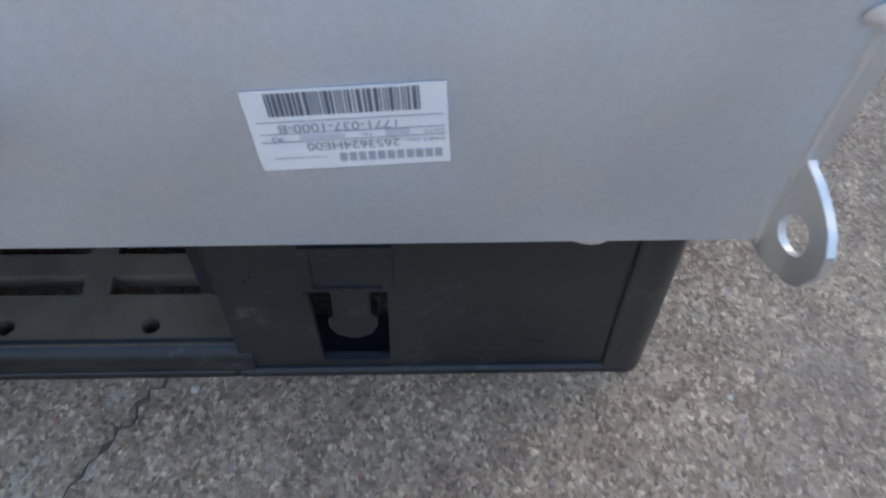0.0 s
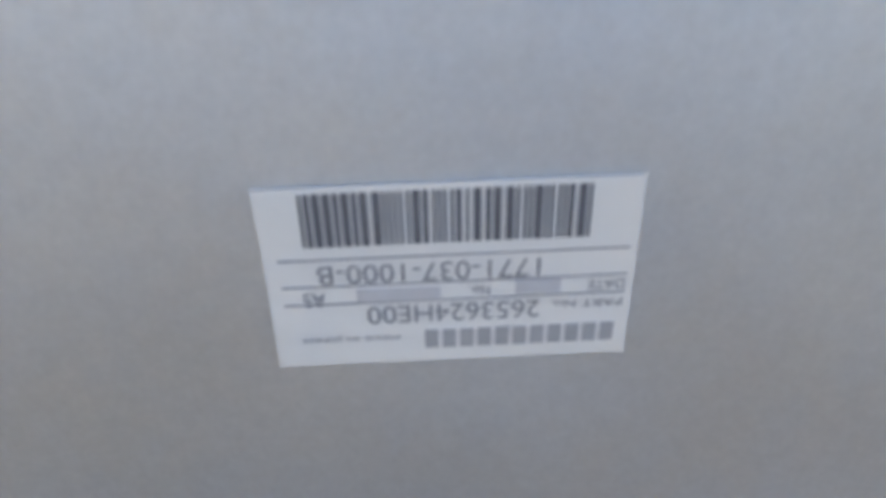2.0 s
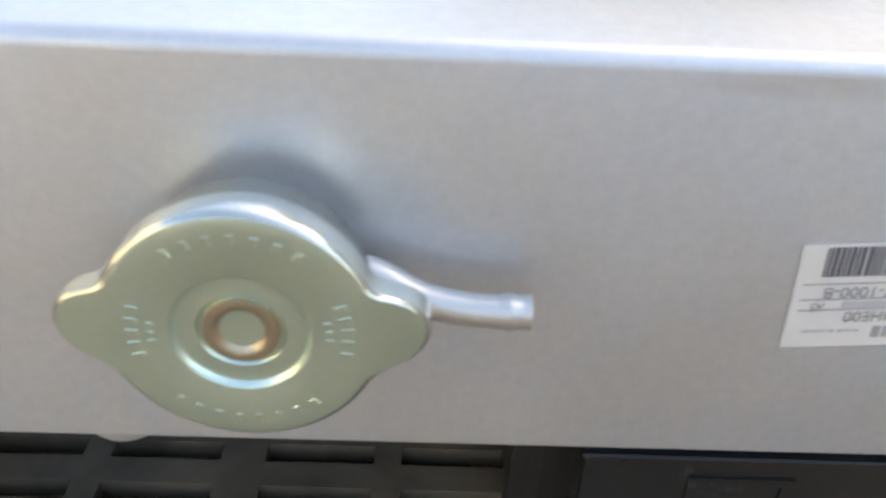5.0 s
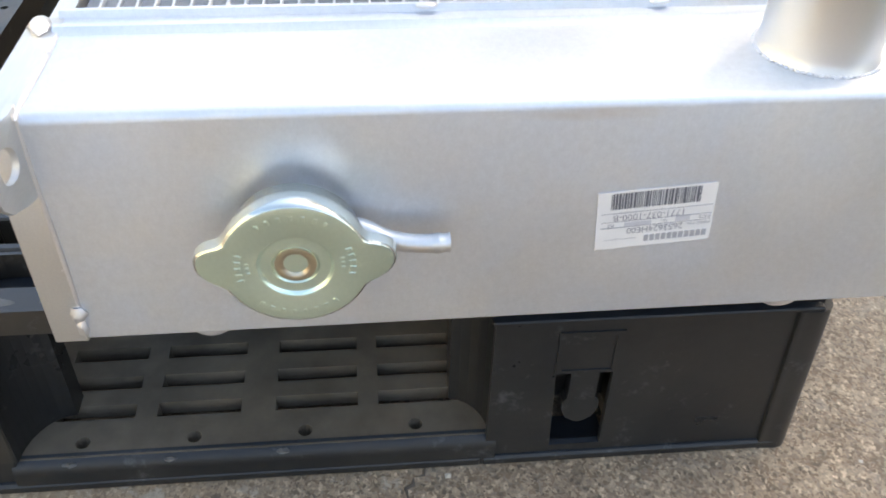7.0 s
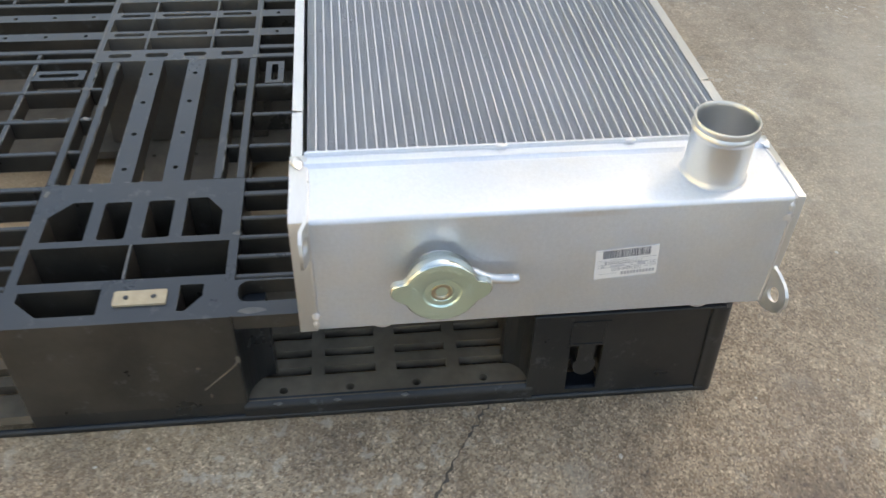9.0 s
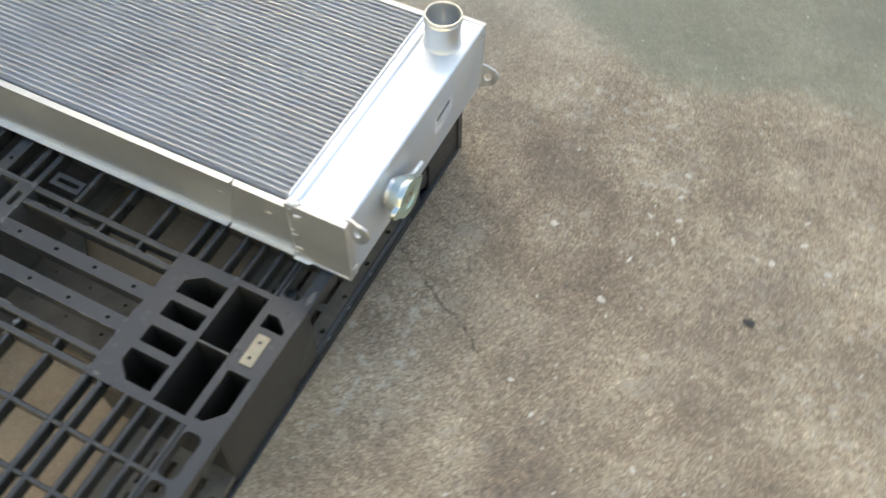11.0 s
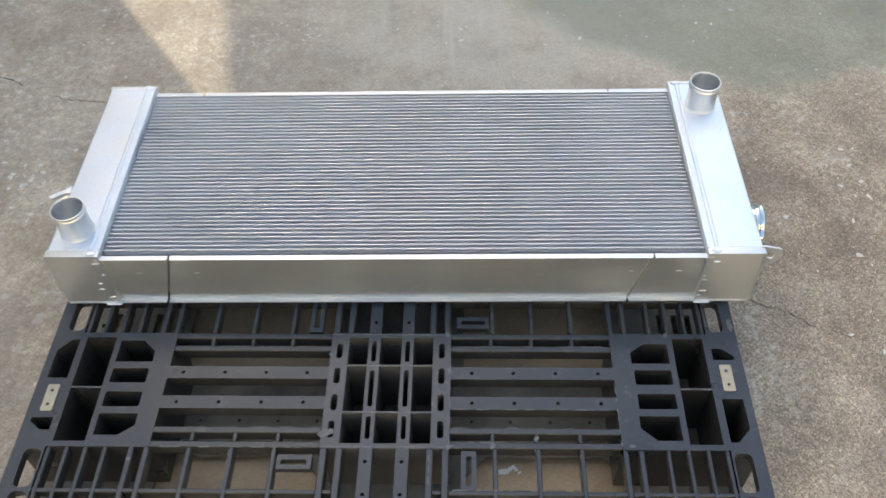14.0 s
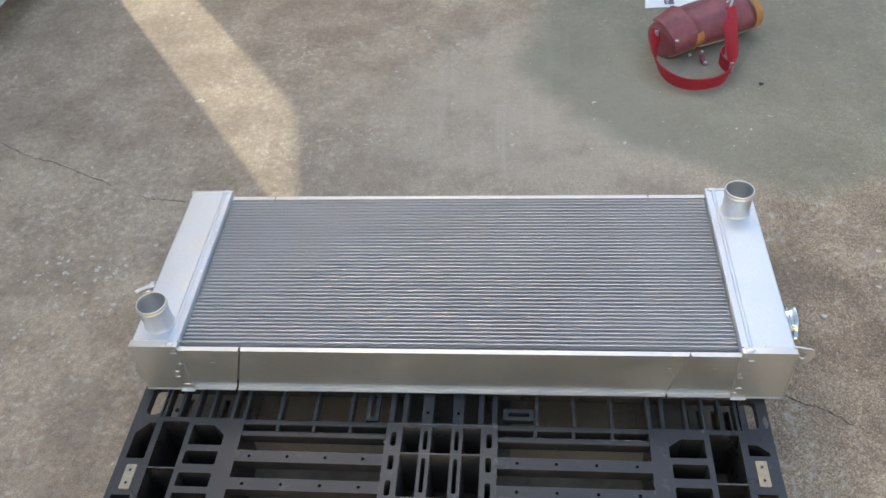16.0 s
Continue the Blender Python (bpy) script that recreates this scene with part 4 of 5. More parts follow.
FT = 0.00010
count = int((CR - CL - 0.004) / (FOLD / 2))
a = PITCH / 2 - TW
prev = None
for k in range(count + 1):
    x = CL + 0.002 + k * FOLD / 2
    y = a if k % 2 else -a
    now = [bm.verts.new((x + dx, y, z - RZ)) for dx, z in ((-FT, 0.165), (-FT, 0.2620), (FT, 0.2620), (FT, 0.165))]
    if prev:
        for j in range(3):
            bm.faces.new((prev[j], now[j], now[j + 1], prev[j + 1]))
    prev = now
fin_mesh = mesh_of("fin", bm, ALU_FIN)
root = Vector(radiator.location)
for k in range(N_TUBE + 1):
    y = CY0 + k * PITCH
    if 0 < k < N_TUBE:
        ob = new("tube", tube_mesh)
        ob.parent, ob.location = radiator, (-root.x, y - root.y, 0)
    if k < N_TUBE:
        ob = new("fin", fin_mesh)
        ob.parent, ob.location = radiator, (-root.x, y + PITCH / 2 - root.y, 0)


def side_channel(y_out, inward, x0, x1, slant0, slant1, gap0, gap1):
    """One length of side channel, open outwards; its ends are cut aslant, wider at the flanges."""
    zt, zb, t, d = 0.2635, ZB, 0.0020, 0.0095
    prof = [(0.0, zt), (d, zt), (d, zb), (0.0, zb), (0.0, zb + t), (d - t, zb + t), (d - t, zt - t), (0.0, zt - t)]
    bm = bmesh.new()
    rows = []
    for x, sl, (wide, narrow) in ((x0, slant0, gap0), (x1, slant1, gap1)):
        rows.append([bm.verts.new((x + narrow + (wide - narrow) * (1 - w / d) - sl * (zt - h) / (zt - zb), y_out + inward * w, h)) for w, h in prof])
    n = len(prof)
    for k in range(n):
        bm.faces.new((rows[0][k], rows[0][(k + 1) % n], rows[1][(k + 1) % n], rows[1][k]))
    bm.faces.new(rows[0])
    bm.faces.new(list(reversed(rows[1])))
    return bm


for y, inward, cuts, slants in ((YF, 1, (-0.348, 0.409), (0.029, 0.027)), (0.404, -1, (-0.366, 0.381), (0.016, 0.016))):
    edges = [CL - 0.010, *cuts, CR + 0.010]
    slopes = [0.0, *slants, 0.0]
    for k in range(3):
        x0, x1 = edges[k], edges[k + 1]
        hair = (0.0014, 0.0004)[k - 1] if k else 0.0
        hair2 = (0.0014, 0.0004)[k] if k < 2 else 0.0
        ch = part("side_channel", side_channel(y, inward, x0, x1, slopes[k], slopes[k + 1], (0.0024 if k else 0.0, hair), (-0.0024 if k < 2 else 0.0, -hair2)), ALU_SIDE, radiator)
        web = y + inward * 0.0078
        for x in ((x0 + 0.035, x1 - 0.03) if k == 1 else ((x0 + x1) / 2,)):
            part("rivet", lump((x, web, 0.222), (0.0050, 0.0012, 0.0014), seed=x, rough=0.3), ALU_SIDE, ch, smooth=60)
rnd = random.Random(4)
for x, s in ((CR + 0.012, 1), (CL - 0.012, -1)):
    for z in (0.170, 0.184, 0.204, 0.221, 0.249):
        z += rnd.uniform(-0.006, 0.006)
        dx = rnd.uniform(-0.009, 0.009)
        part("weld_blob", lump((x + dx, 0.0012 if dx * s > -0.010 else 0.0074, z), (rnd.uniform(0.002, 0.007), 0.0016, rnd.uniform(0.0008, 0.0020)), seed=z * 50 + s, rough=0.7), ALU_WELD, radiator, smooth=60)
    part("corner_foot", box(x - 0.012, x + 0.014, -0.0035, 0.010, ZB - 0.0015, ZB + 0.0012, 0.0008), ALU, radiator)


def hose_pipe(cx, cy, r, h, owner):
    z = ZT
    prof = [(r + 0.0016, -0.0005), (r + 0.0013, 0.0012), (r + 0.0003, 0.0026), (r, 0.0060), (r - 0.0003, 0.0200), (r - 0.0004, h - 0.0140), (r + 0.0001, h - 0.0118), (r + 0.0015, h - 0.0098), (r + 0.0017, h - 0.0084), (r + 0.0009, h - 0.0068), (r + 0.0001, h - 0.0054), (r + 0.0007, h - 0.0036), (r + 0.0010, h - 0.0010), (r + 0.0004, h), (r - 0.0010, h), (r - 0.0017, h - 0.0012), (r - 0.0020, h - 0.005), (r - 0.0021, 0.004), (r - 0.0021, 0.001), (0.0, 0.001)]
    pipe = part("hose_pipe", lathe(prof, (cx, cy, z), n=56), ALU_PIPE, owner, "turned aluminium hose pipe with a raised bead", smooth=40)
    bm = bmesh.new()
    for k in range(70):
        a = 2 * math.pi * k / 70
        lump((cx + (r + 0.0016) * math.cos(a), cy + (r + 0.0016) * math.sin(a), z + 0.0004), (0.0014, 0.0014, 0.0006), seed=k, rough=0.4, sub=1, bm=bm)
    part("weld_ring", bm, ALU_WELD, pipe, smooth=60)
    return pipe


hose_pipe(0.538, 0.349, 0.0258, 0.0522, right_tank)
hose_pipe(-0.502, 0.056, 0.0254, 0.0522, left_tank)

# drain nipple on the outer face of the left tank
line = smooth_line([(XL + 0.002, 0.190, 0.226), (XL - 0.010, 0.190, 0.230), (XL - 0.015, 0.180, 0.238), (XL - 0.015, 0.160, 0.252), (XL - 0.015, 0.146, 0.262)], 6)
tap = part("drain_tap", sweep(line, circle(0.0066, 14)), ALU_WELD, left_tank, "small cast drain tap", smooth=50)
part("collar", lump((XL - 0.015, 0.168, 0.247), (0.0090, 0.0100, 0.0095), seed=6, rough=0.15), ALU_WELD, tap, smooth=60)
part("tap_lever", sweep(smooth_line([(XL - 0.004, 0.152, 0.262), (XL - 0.014, 0.147, 0.264), (XL - 0.024, 0.137, 0.267), (XL - 0.030, 0.130, 0.268)], 5), [(-0.0042, -0.0026), (0.0042, -0.0026), (0.0048, 0.0), (0.0042, 0.0026), (-0.0042, 0.0026), (-0.0048, 0.0)]), ALU_WELD, tap, smooth=30)
part("tap_nut", lathe([(0.0, -0.005), (0.0085, -0.005), (0.0085, 0.003), (0.0070, 0.005), (0.0, 0.005)], (XL - 0.003, 0.190, 0.2275), "x", 6), ALU_WELD, tap)

# filler neck, pressure cap and overflow pipe
NY, NZ = 0.1160, 0.2160
neck = part("filler_neck", lathe([(0.0204, -0.001), (0.0200, 0.0015), (0.0192, 0.0030), (0.0190, 0.0090), (0.0225, 0.0105), (0.0235, 0.0158), (0.0, 0.0158)], (XR, NY, NZ), "x", 56), ALU_PIPE, right_tank, smooth=40)


def cap_outline(r_disc, reach, half_w, grow):
    """Half-width of the cap at each angle: a disc with two rounded wings."""
    out = []
    for k in range(96):
        a = 2 * math.pi * k / 96
        best = r_disc
        c, s = abs(math.cos(a)), abs(math.sin(a))
        if c > 0.7:
            # wing: a rounded bar
            limit = half_w / s if s > 1e-6 else 9
            cx = reach - half_w
            b = cx * c
            disc = b * b - (cx * cx - half_w * half_w)
            tipr = b + math.sqrt(disc) if disc > 0 else 0
            fillet = r_disc + 0.0035 * max(0.0, (c - 0.82) / 0.18)
            best = max(best, tipr, fillet if tipr > 0 else best)
        out.append((best + grow) * 1.0)
    return out


def cap_body(rolled):
    """The cap's face, or the rolled rim round it."""
    bm = bmesh.new()
    x0 = XR + 0.0216
    out = cap_outline(0.0308, 0.0415, 0.0098, 0.0)
    # soften the joins of disc and wings
    for _ in range(2):
        out = [(out[i - 1] + 2 * out[i] + out[(i + 1) % 96]) / 4 for i in range(96)]
    layers = [(0.0000, -0.0012), (0.0006, 0.0), (0.0056, 0.0), (0.0068, -0.0004), (0.0074, -0.0012), (0.0077, -0.0024)]
    rows = []
    for h, g in layers:
        rows.append([bm.verts.new((x0 + h - 0.0024 * min(1.0, max(0.0, (out[i] - 0.0315) / 0.009)), NY + (out[i] + g) * math.cos(2 * math.pi * i / 96), NZ + (out[i] + g) * math.sin(2 * math.pi * i / 96))) for i in range(96)])
    face = [(0.0262, 0.0077), (0.0158, 0.0077), (0.0153, 0.0075), (0.0144, 0.0062), (0.0134, 0.0060), (0.0110, 0.0063), (0.0098, 0.0063), (0.0092, 0.0056), (0.0060, 0.0054)]
    for r, h in face:
        rows.append([bm.verts.new((x0 + h, NY + r * math.cos(2 * math.pi * i / 96), NZ + r * math.sin(2 * math.pi * i / 96))) for i in range(96)])
    edge = len(layers) - 2

    def skin(block):
        for a, b in zip(block, block[1:]):
            for k in range(96):
                bm.faces.new((a[k], a[(k + 1) % 96], b[(k + 1) % 96], b[k]))

    if rolled:
        skin(rows[:edge + 1])
        bm.faces.new(rows[0])
        bmesh.ops.delete(bm, geom=[v for row in rows[edge + 1:] for v in row], context="VERTS")
    else:
        skin(rows[edge:])
        bm.faces.new(list(reversed(rows[-1])))
        bmesh.ops.delete(bm, geom=[v for row in rows[:edge] for v in row], context="VERTS")
    return bm


cap = part("pressure_cap", cap_body(False), ZINC, radiator, "yellow zinc-plated radiator pressure cap with two wings", smooth=35)
part("rolled_rim", cap_body(True), ZINC_BRIGHT, cap, "bright rolled rim", smooth=35)
part("rivet", lathe([(0.0086, 0.0), (0.0084, 0.0010), (0.0074, 0.0013), (0.0058, 0.0009), (0.0046, -0.0004), (0.0036, -0.0010), (0.0020, -0.0008), (0.0, -0.0008)], (XR + 0.0270, NY, NZ), "x", 40), BRASS, cap, "brass centre rivet", smooth=40)
part("skirt", lathe([(0.0262, 0.0), (0.0270, 0.0010), (0.0270, 0.0055), (0.0278, 0.0066), (0.0290, 0.0080), (0.0294, 0.0137), (0.0, 0.0137)], (XR + 0.0080, NY, NZ), "x", 56), ZINC_BRIGHT, cap, "bright zinc skirt", smooth=40)
rnd = random.Random(11)


def embossed(angle, radius, wide, tall):
    """A raised bar that stands for a worn letter, turned to face the rim."""
    bm = box(-0.0002, 0.0004, -wide / 2, wide / 2, -tall / 2, tall / 2, 0.0001)
    turn = Matrix.Translation((XR + 0.0291, NY + radius * math.cos(angle), NZ + radius * math.sin(angle))) @ Matrix.Rotation(angle - math.pi / 2, 4, "X")
    bmesh.ops.transform(bm, matrix=turn, verts=bm.verts)
    part("embossed_mark", bm, ZINC, cap)


for centre, count in ((90, 7), (270, 8)):
    for k in range(count):
        embossed(radians(centre + (k - (count - 1) / 2) * 11), 0.0246, rnd.uniform(0.0012, 0.0018), 0.0024)
for centre in (4, 180):
    for k in range(5):
        embossed(radians(centre + (k - 2) * 8), 0.0232, rnd.uniform(0.0013, 0.0018), 0.0027)
    for k in range(3):
        embossed(radians(centre + (k - 1) * 7), 0.0192, 0.0010, 0.0016)

line = smooth_line([(XR + 0.0085, NY + 0.018, NZ + 0.0046), (XR + 0.0095, NY + 0.028, NZ + 0.0028), (XR + 0.0115, NY + 0.038, NZ - 0.0018), (XR + 0.0125, NY + 0.048, NZ - 0.0038), (XR + 0.0130, NY + 0.056, NZ - 0.0041), (XR + 0.0130, NY + 0.0645, NZ - 0.0041)], 6)
radii = []
for i, p in enumerate(line):
    d = line[-1].y - p.y
    radii.append(circle(0.0041 + (0.0005 if 0.003 < d < 0.006 else 0.0) + (0.0003 if d < 0.001 else 0), 16))
part("overflow_pipe", sweep(line, radii), ALU_PIPE, neck, "thin overflow pipe with a beaded end", smooth=50)

# ---------------------------------------------------------------- label on the tank's end face, stuck on upside down
LC = Vector((XR + 0.0004, 0.2745, 0.2112))
TILT = radians(180 + 4.3)
LW, LH = 0.0536, 0.0322


def label_at(u, v, w=0.0):
    """u to the right and v up as the writing reads."""
    c, s = math.cos(TILT), math.sin(TILT)
    return Vector((LC.x + w, LC.y + u * c - v * s, LC.z + u * s + v * c))


def label_patch(u0, u1, v0, v1, w0, w1):
    bm = bmesh.new()
    vs = [bm.verts.new(label_at(u, v, w)) for w in (w0, w1) for u, v in ((u0, v0), (u1, v0), (u1, v1), (u0, v1))]
    for f in ((0, 1, 2, 3), (7, 6, 5, 4), (0, 4, 5, 1), (1, 5, 6, 2), (2, 6, 7, 3), (3, 7, 4, 0)):
        bm.faces.new([vs[k] for k in f])
    return bm


sticker = part("label", label_patch(-LW / 2, LW / 2, -LH / 2, LH / 2, 0.0, 0.00025), PAPER, radiator, "white printed parts label with a barcode, upside down")
# places on the label as fractions: from its left edge and down from its top, as it reads


def frac(f, g):
    return -LW / 2 + f * LW, LH / 2 - g * LH


def bar_on_label(f0, f1, g0, g1, mat, name, lift=0.00045):
    u0, v1 = frac(f0, g0)
    u1, v0 = frac(f1, g1)
    return part(name, label_patch(u0, u1, v0, v1, 0.0002, lift), mat, sticker)


def writing(text, f, g, height, width, mat, name="writing"):
    """Letters of the built-in font, scaled to a height and width in fractions of the label."""
    curve = bpy.data.curves.new("letters", "FONT")
    curve.body = text
    curve.size = 1.0
    curve.extrude = 0.0
    tmp = bpy.data.objects.new("letters", curve)
    scene.collection.objects.link(tmp)
    bpy.context.view_layer.update()
    me = bpy.data.meshes.new_from_object(tmp.evaluated_get(bpy.context.evaluated_depsgraph_get()))
    bpy.data.objects.remove(tmp)
    bm = bmesh.new()
    bm.from_mesh(me)
    bpy.data.meshes.remove(me)
    x0, x1 = min(v.co.x for v in bm.verts), max(v.co.x for v in bm.verts)
    y0, y1 = min(v.co.y for v in bm.verts), max(v.co.y for v in bm.verts)
    for v in bm.verts:
        fu = f + (v.co.x - x0) / (x1 - x0) * width
        gv_ = g + (y1 - v.co.y) / (y1 - y0) * height
        v.co = label_at(*frac(fu, gv_), 0.0005)
    return part(name, bm, mat, sticker)


# maker's name as plain bars
for k in range(11):
    f0 = 0.040 + k * 0.050
    bar_on_label(f0, f0 + 0.038, 0.085, 0.195, INK_FADED, "name_bar")
writing("MADE IN JAPAN", 0.65, 0.150, 0.038, 0.27, INK_SOFT)
writing("PART No.", 0.025, 0.300, 0.045, 0.20, INK_SOFT)
writing("2653624HE00", 0.255, 0.250, 0.105, 0.48, INK_SOFT)
writing("DATE", 0.025, 0.400, 0.055, 0.10, INK_SOFT)
bar_on_label(0.20, 0.325, 0.392, 0.470, INK_BAND, "date_bar")
writing("No.", 0.395, 0.395, 0.055, 0.055, INK_SOFT)
bar_on_label(0.53, 0.76, 0.380, 0.455, INK_BAND, "number_bar")
writing("A5", 0.845, 0.365, 0.085, 0.06, INK_SOFT)
writing("1771-037-1000-B", 0.26, 0.492, 0.105, 0.60, INK_SOFT)
for g in (0.372, 0.475, 0.625):
    bar_on_label(0.02, 0.96, g, g + 0.008, INK_SOFT, "rule", 0.0004)
rnd = random.Random(21)
f = 0.135
while f < 0.885:
    w = rnd.choice((0.007, 0.007, 0.013, 0.020))
    bar_on_label(f, f + w, 0.700, 0.970, INK, "barcode_bar")
    f += w + rnd.choice((0.007, 0.007, 0.012))

# ---------------------------------------------------------------- loose things on the yard
bm = bmesh.new()
rnd = random.Random(12)
for cx, cy, ang, w in ((0.176, -0.228, 10, 0.007), (0.185, -0.226, 55, 0.006), (0.195, -0.223, 120, 0.006), (0.202, -0.229, 30, 0.003)):
    rows = []
    for i in range(6):
        rows.append([])
        for j in range(4):
            u, v = (i / 5 - 0.5) * 2 * w, (j / 3 - 0.5) * w * 1.1
            u, v = u + rnd.uniform(-0.2, 0.2) * w, v + rnd.uniform(-0.25, 0.25) * w
            c, q = math.cos(radians(ang)), math.sin(radians(ang))
            rows[-1].append((cx + u * c - v * q, cy + u * q + v * c, 0.0004 + 0.0035 * rnd.random() * (1.2 if i in (0, 5) else 0.5)))
    tops = [[bm.verts.new(p) for p in row] for row in rows]
    lows = [[bm.verts.new((p[0], p[1], p[2] - 0.0003)) for p in row] for row in rows]
    for i in range(5):
        for j in range(3):
            bm.faces.new((tops[i][j], tops[i + 1][j], tops[i + 1][j + 1], tops[i][j + 1]))
            bm.faces.new((lows[i][j + 1], lows[i + 1][j + 1], lows[i + 1][j], lows[i][j]))
    loop = [(i, 0) for i in range(6)] + [(5, j) for j in range(1, 4)] + [(i, 3) for i in range(4, -1, -1)] + [(0, j) for j in (2, 1)]
    for (i, j), (k, m) in zip(loop, loop[1:] + loop[:1]):
        bm.faces.new((tops[i][j], lows[i][j], lows[k][m], tops[k][m]))
solo("litter", bm, plain("white_scrap", (0.86, 0.85, 0.82), 0.7, vary=0.1), "torn white scrap lying on the concrete under the pallet", "litter", smooth=50)

for x, y, r, m in ((0.758, 0.321, 0.0070, PEBBLE), (1.178, 0.423, 0.0060, PEBBLE), (1.09, 0.282, 0.0085, PEBBLE_DARK), (0.798, 1.18, 0.0075, PEBBLE_DARK)):
    dark = m is PEBBLE_DARK
    solo("pebble", lump((x, y, r * 0.25), (r, r * 0.85, r * 0.32), seed=x * 7, rough=0.5), m, "small dark stone on the concrete" if dark else "small pale stone chip on the concrete", "pebble", "stone chips on the yard", smooth=40)

rnd = random.Random(5)
verts, faces = [], []
for k in range(1500):
    x, y = rnd.uniform(-1.7, 1.9), rnd.uniform(-1.0, 2.0)
    if abs(x - PX) < 0.56 and abs(y - PY) < 0.56:
        continue
    r = 0.0010 + 0.0022 * rnd.random() ** 3
    h = r * rnd.uniform(0.3, 0.6)
    n0 = len(verts)
    for j in range(5):
        a = 2 * math.pi * j / 5 + rnd.random() * 0.6
        q = r * rnd.uniform(0.7, 1.2)
        verts.append((x + q * math.cos(a), y + q * math.sin(a), 0.0))
    verts.append((x, y, h))
    faces += [(n0 + j, n0 + (j + 1) % 5, n0 + 5) for j in range(5)]
me = bpy.data.meshes.new("grit")
me.from_pydata(verts, [], faces)
me.materials.append(PEBBLE)
tagged(new("grit", me), "loose pale grit scattered over the concrete", "grit", kind="stuff")

# spalled flakes where the skin of the concrete has come away, in loose clusters
rnd = random.Random(17)
verts, faces = [], []
for cx, cy, spread, count in ((-0.797, 1.139, 0.004, 2), (-0.999, 1.656, 0.003, 2), (-1.030, 1.643, 0.001, 1), (-1.271, 1.739, 0.006, 2), (-1.323, 1.545, 0.001, 1), (-0.793, 1.131, 0.012, 3), (-1.14, 1.648, 0.012, 3), (-0.996, 1.611, 0.03, 5), (-0.519, 1.371, 0.03, 6), (-0.275, 0.945, 0.028, 14), (-0.362, 0.978, 0.02, 5), (-0.776, 0.90, 0.03, 9), (-0.777, 1.012, 0.03, 9), (0.086, 0.925, 0.035, 8), (0.371, 0.898, 0.03, 5), (0.333, 1.108, 0.006, 1), (-0.179, 1.484, 0.03, 5), (-0.86, 0.39, 0.07, 40), (-0.95, 0.22, 0.07, 46), (-0.82, 0.47, 0.05, 16), (-0.99, 0.46, 0.04, 14), (-0.70, 0.80, 0.10, 12), (0.92, 0.42, 0.10, 16), (0.86, 0.10, 0.10, 14), (1.05, -0.05, 0.10, 16), (0.73, 0.97, 0.08, 8), (-0.05, 1.20, 0.15, 12), (1.10, 0.62, 0.10, 10), (-1.15, 0.62, 0.12, 16)):
    for k in range(count):
        x, y = rnd.gauss(cx, spread), rnd.gauss(cy, spread)
        r = 0.0018 + 0.0072 * rnd.random() ** 2 if count > 2 else 0.0085
        tilt, squash = rnd.random() * 3.1, rnd.uniform(0.35, 0.8)
        n0 = len(verts)
        for j in range(7):
            a = 2 * math.pi * j / 7
            q = r * rnd.uniform(0.6, 1.25)
            u, w = q * math.cos(a), q * squash * math.sin(a)
            verts.append((x + u * math.cos(tilt) - w * math.sin(tilt), y + u * math.sin(tilt) + w * math.cos(tilt), 0.0002))
        verts.append((x, y, 0.0011))
        faces += [(n0 + j, n0 + (j + 1) % 7, n0 + 7) for j in range(7)]
me = bpy.data.meshes.new("spalls")
me.from_pydata(verts, [], faces)
me.materials.append(SPALL)
tagged(new("spalls", me), "pale spalled flakes in the surface of the concrete", "spalls", kind="stuff")

# shoulder bag lying on its side
bag = thing("shoulder_bag", (0.70, 1.46, 0.0), "burgundy leather shoulder bag with tan trim and red strap", "bag")
A, B = Vector((0.562, 1.362, 0.0)), Vector((0.822, 1.520, 0.0))
axis = (B - A).normalized()
side = Vector((-axis.y, axis.x, 0))


def bag_point(t, r, a, k=0.0, seed=0):
    dent = 1 + 0.13 * noise.noise(Vector((k * 3 + seed, math.cos(a) * 1.4, math.sin(a) * 1.4)))
    return A + (B - A) * t + side * (1.10 * r * math.cos(a) * dent) + Vector((0, 0, max(0.001, 0.80 * r + 0.80 * r * math.sin(a) * dent)))


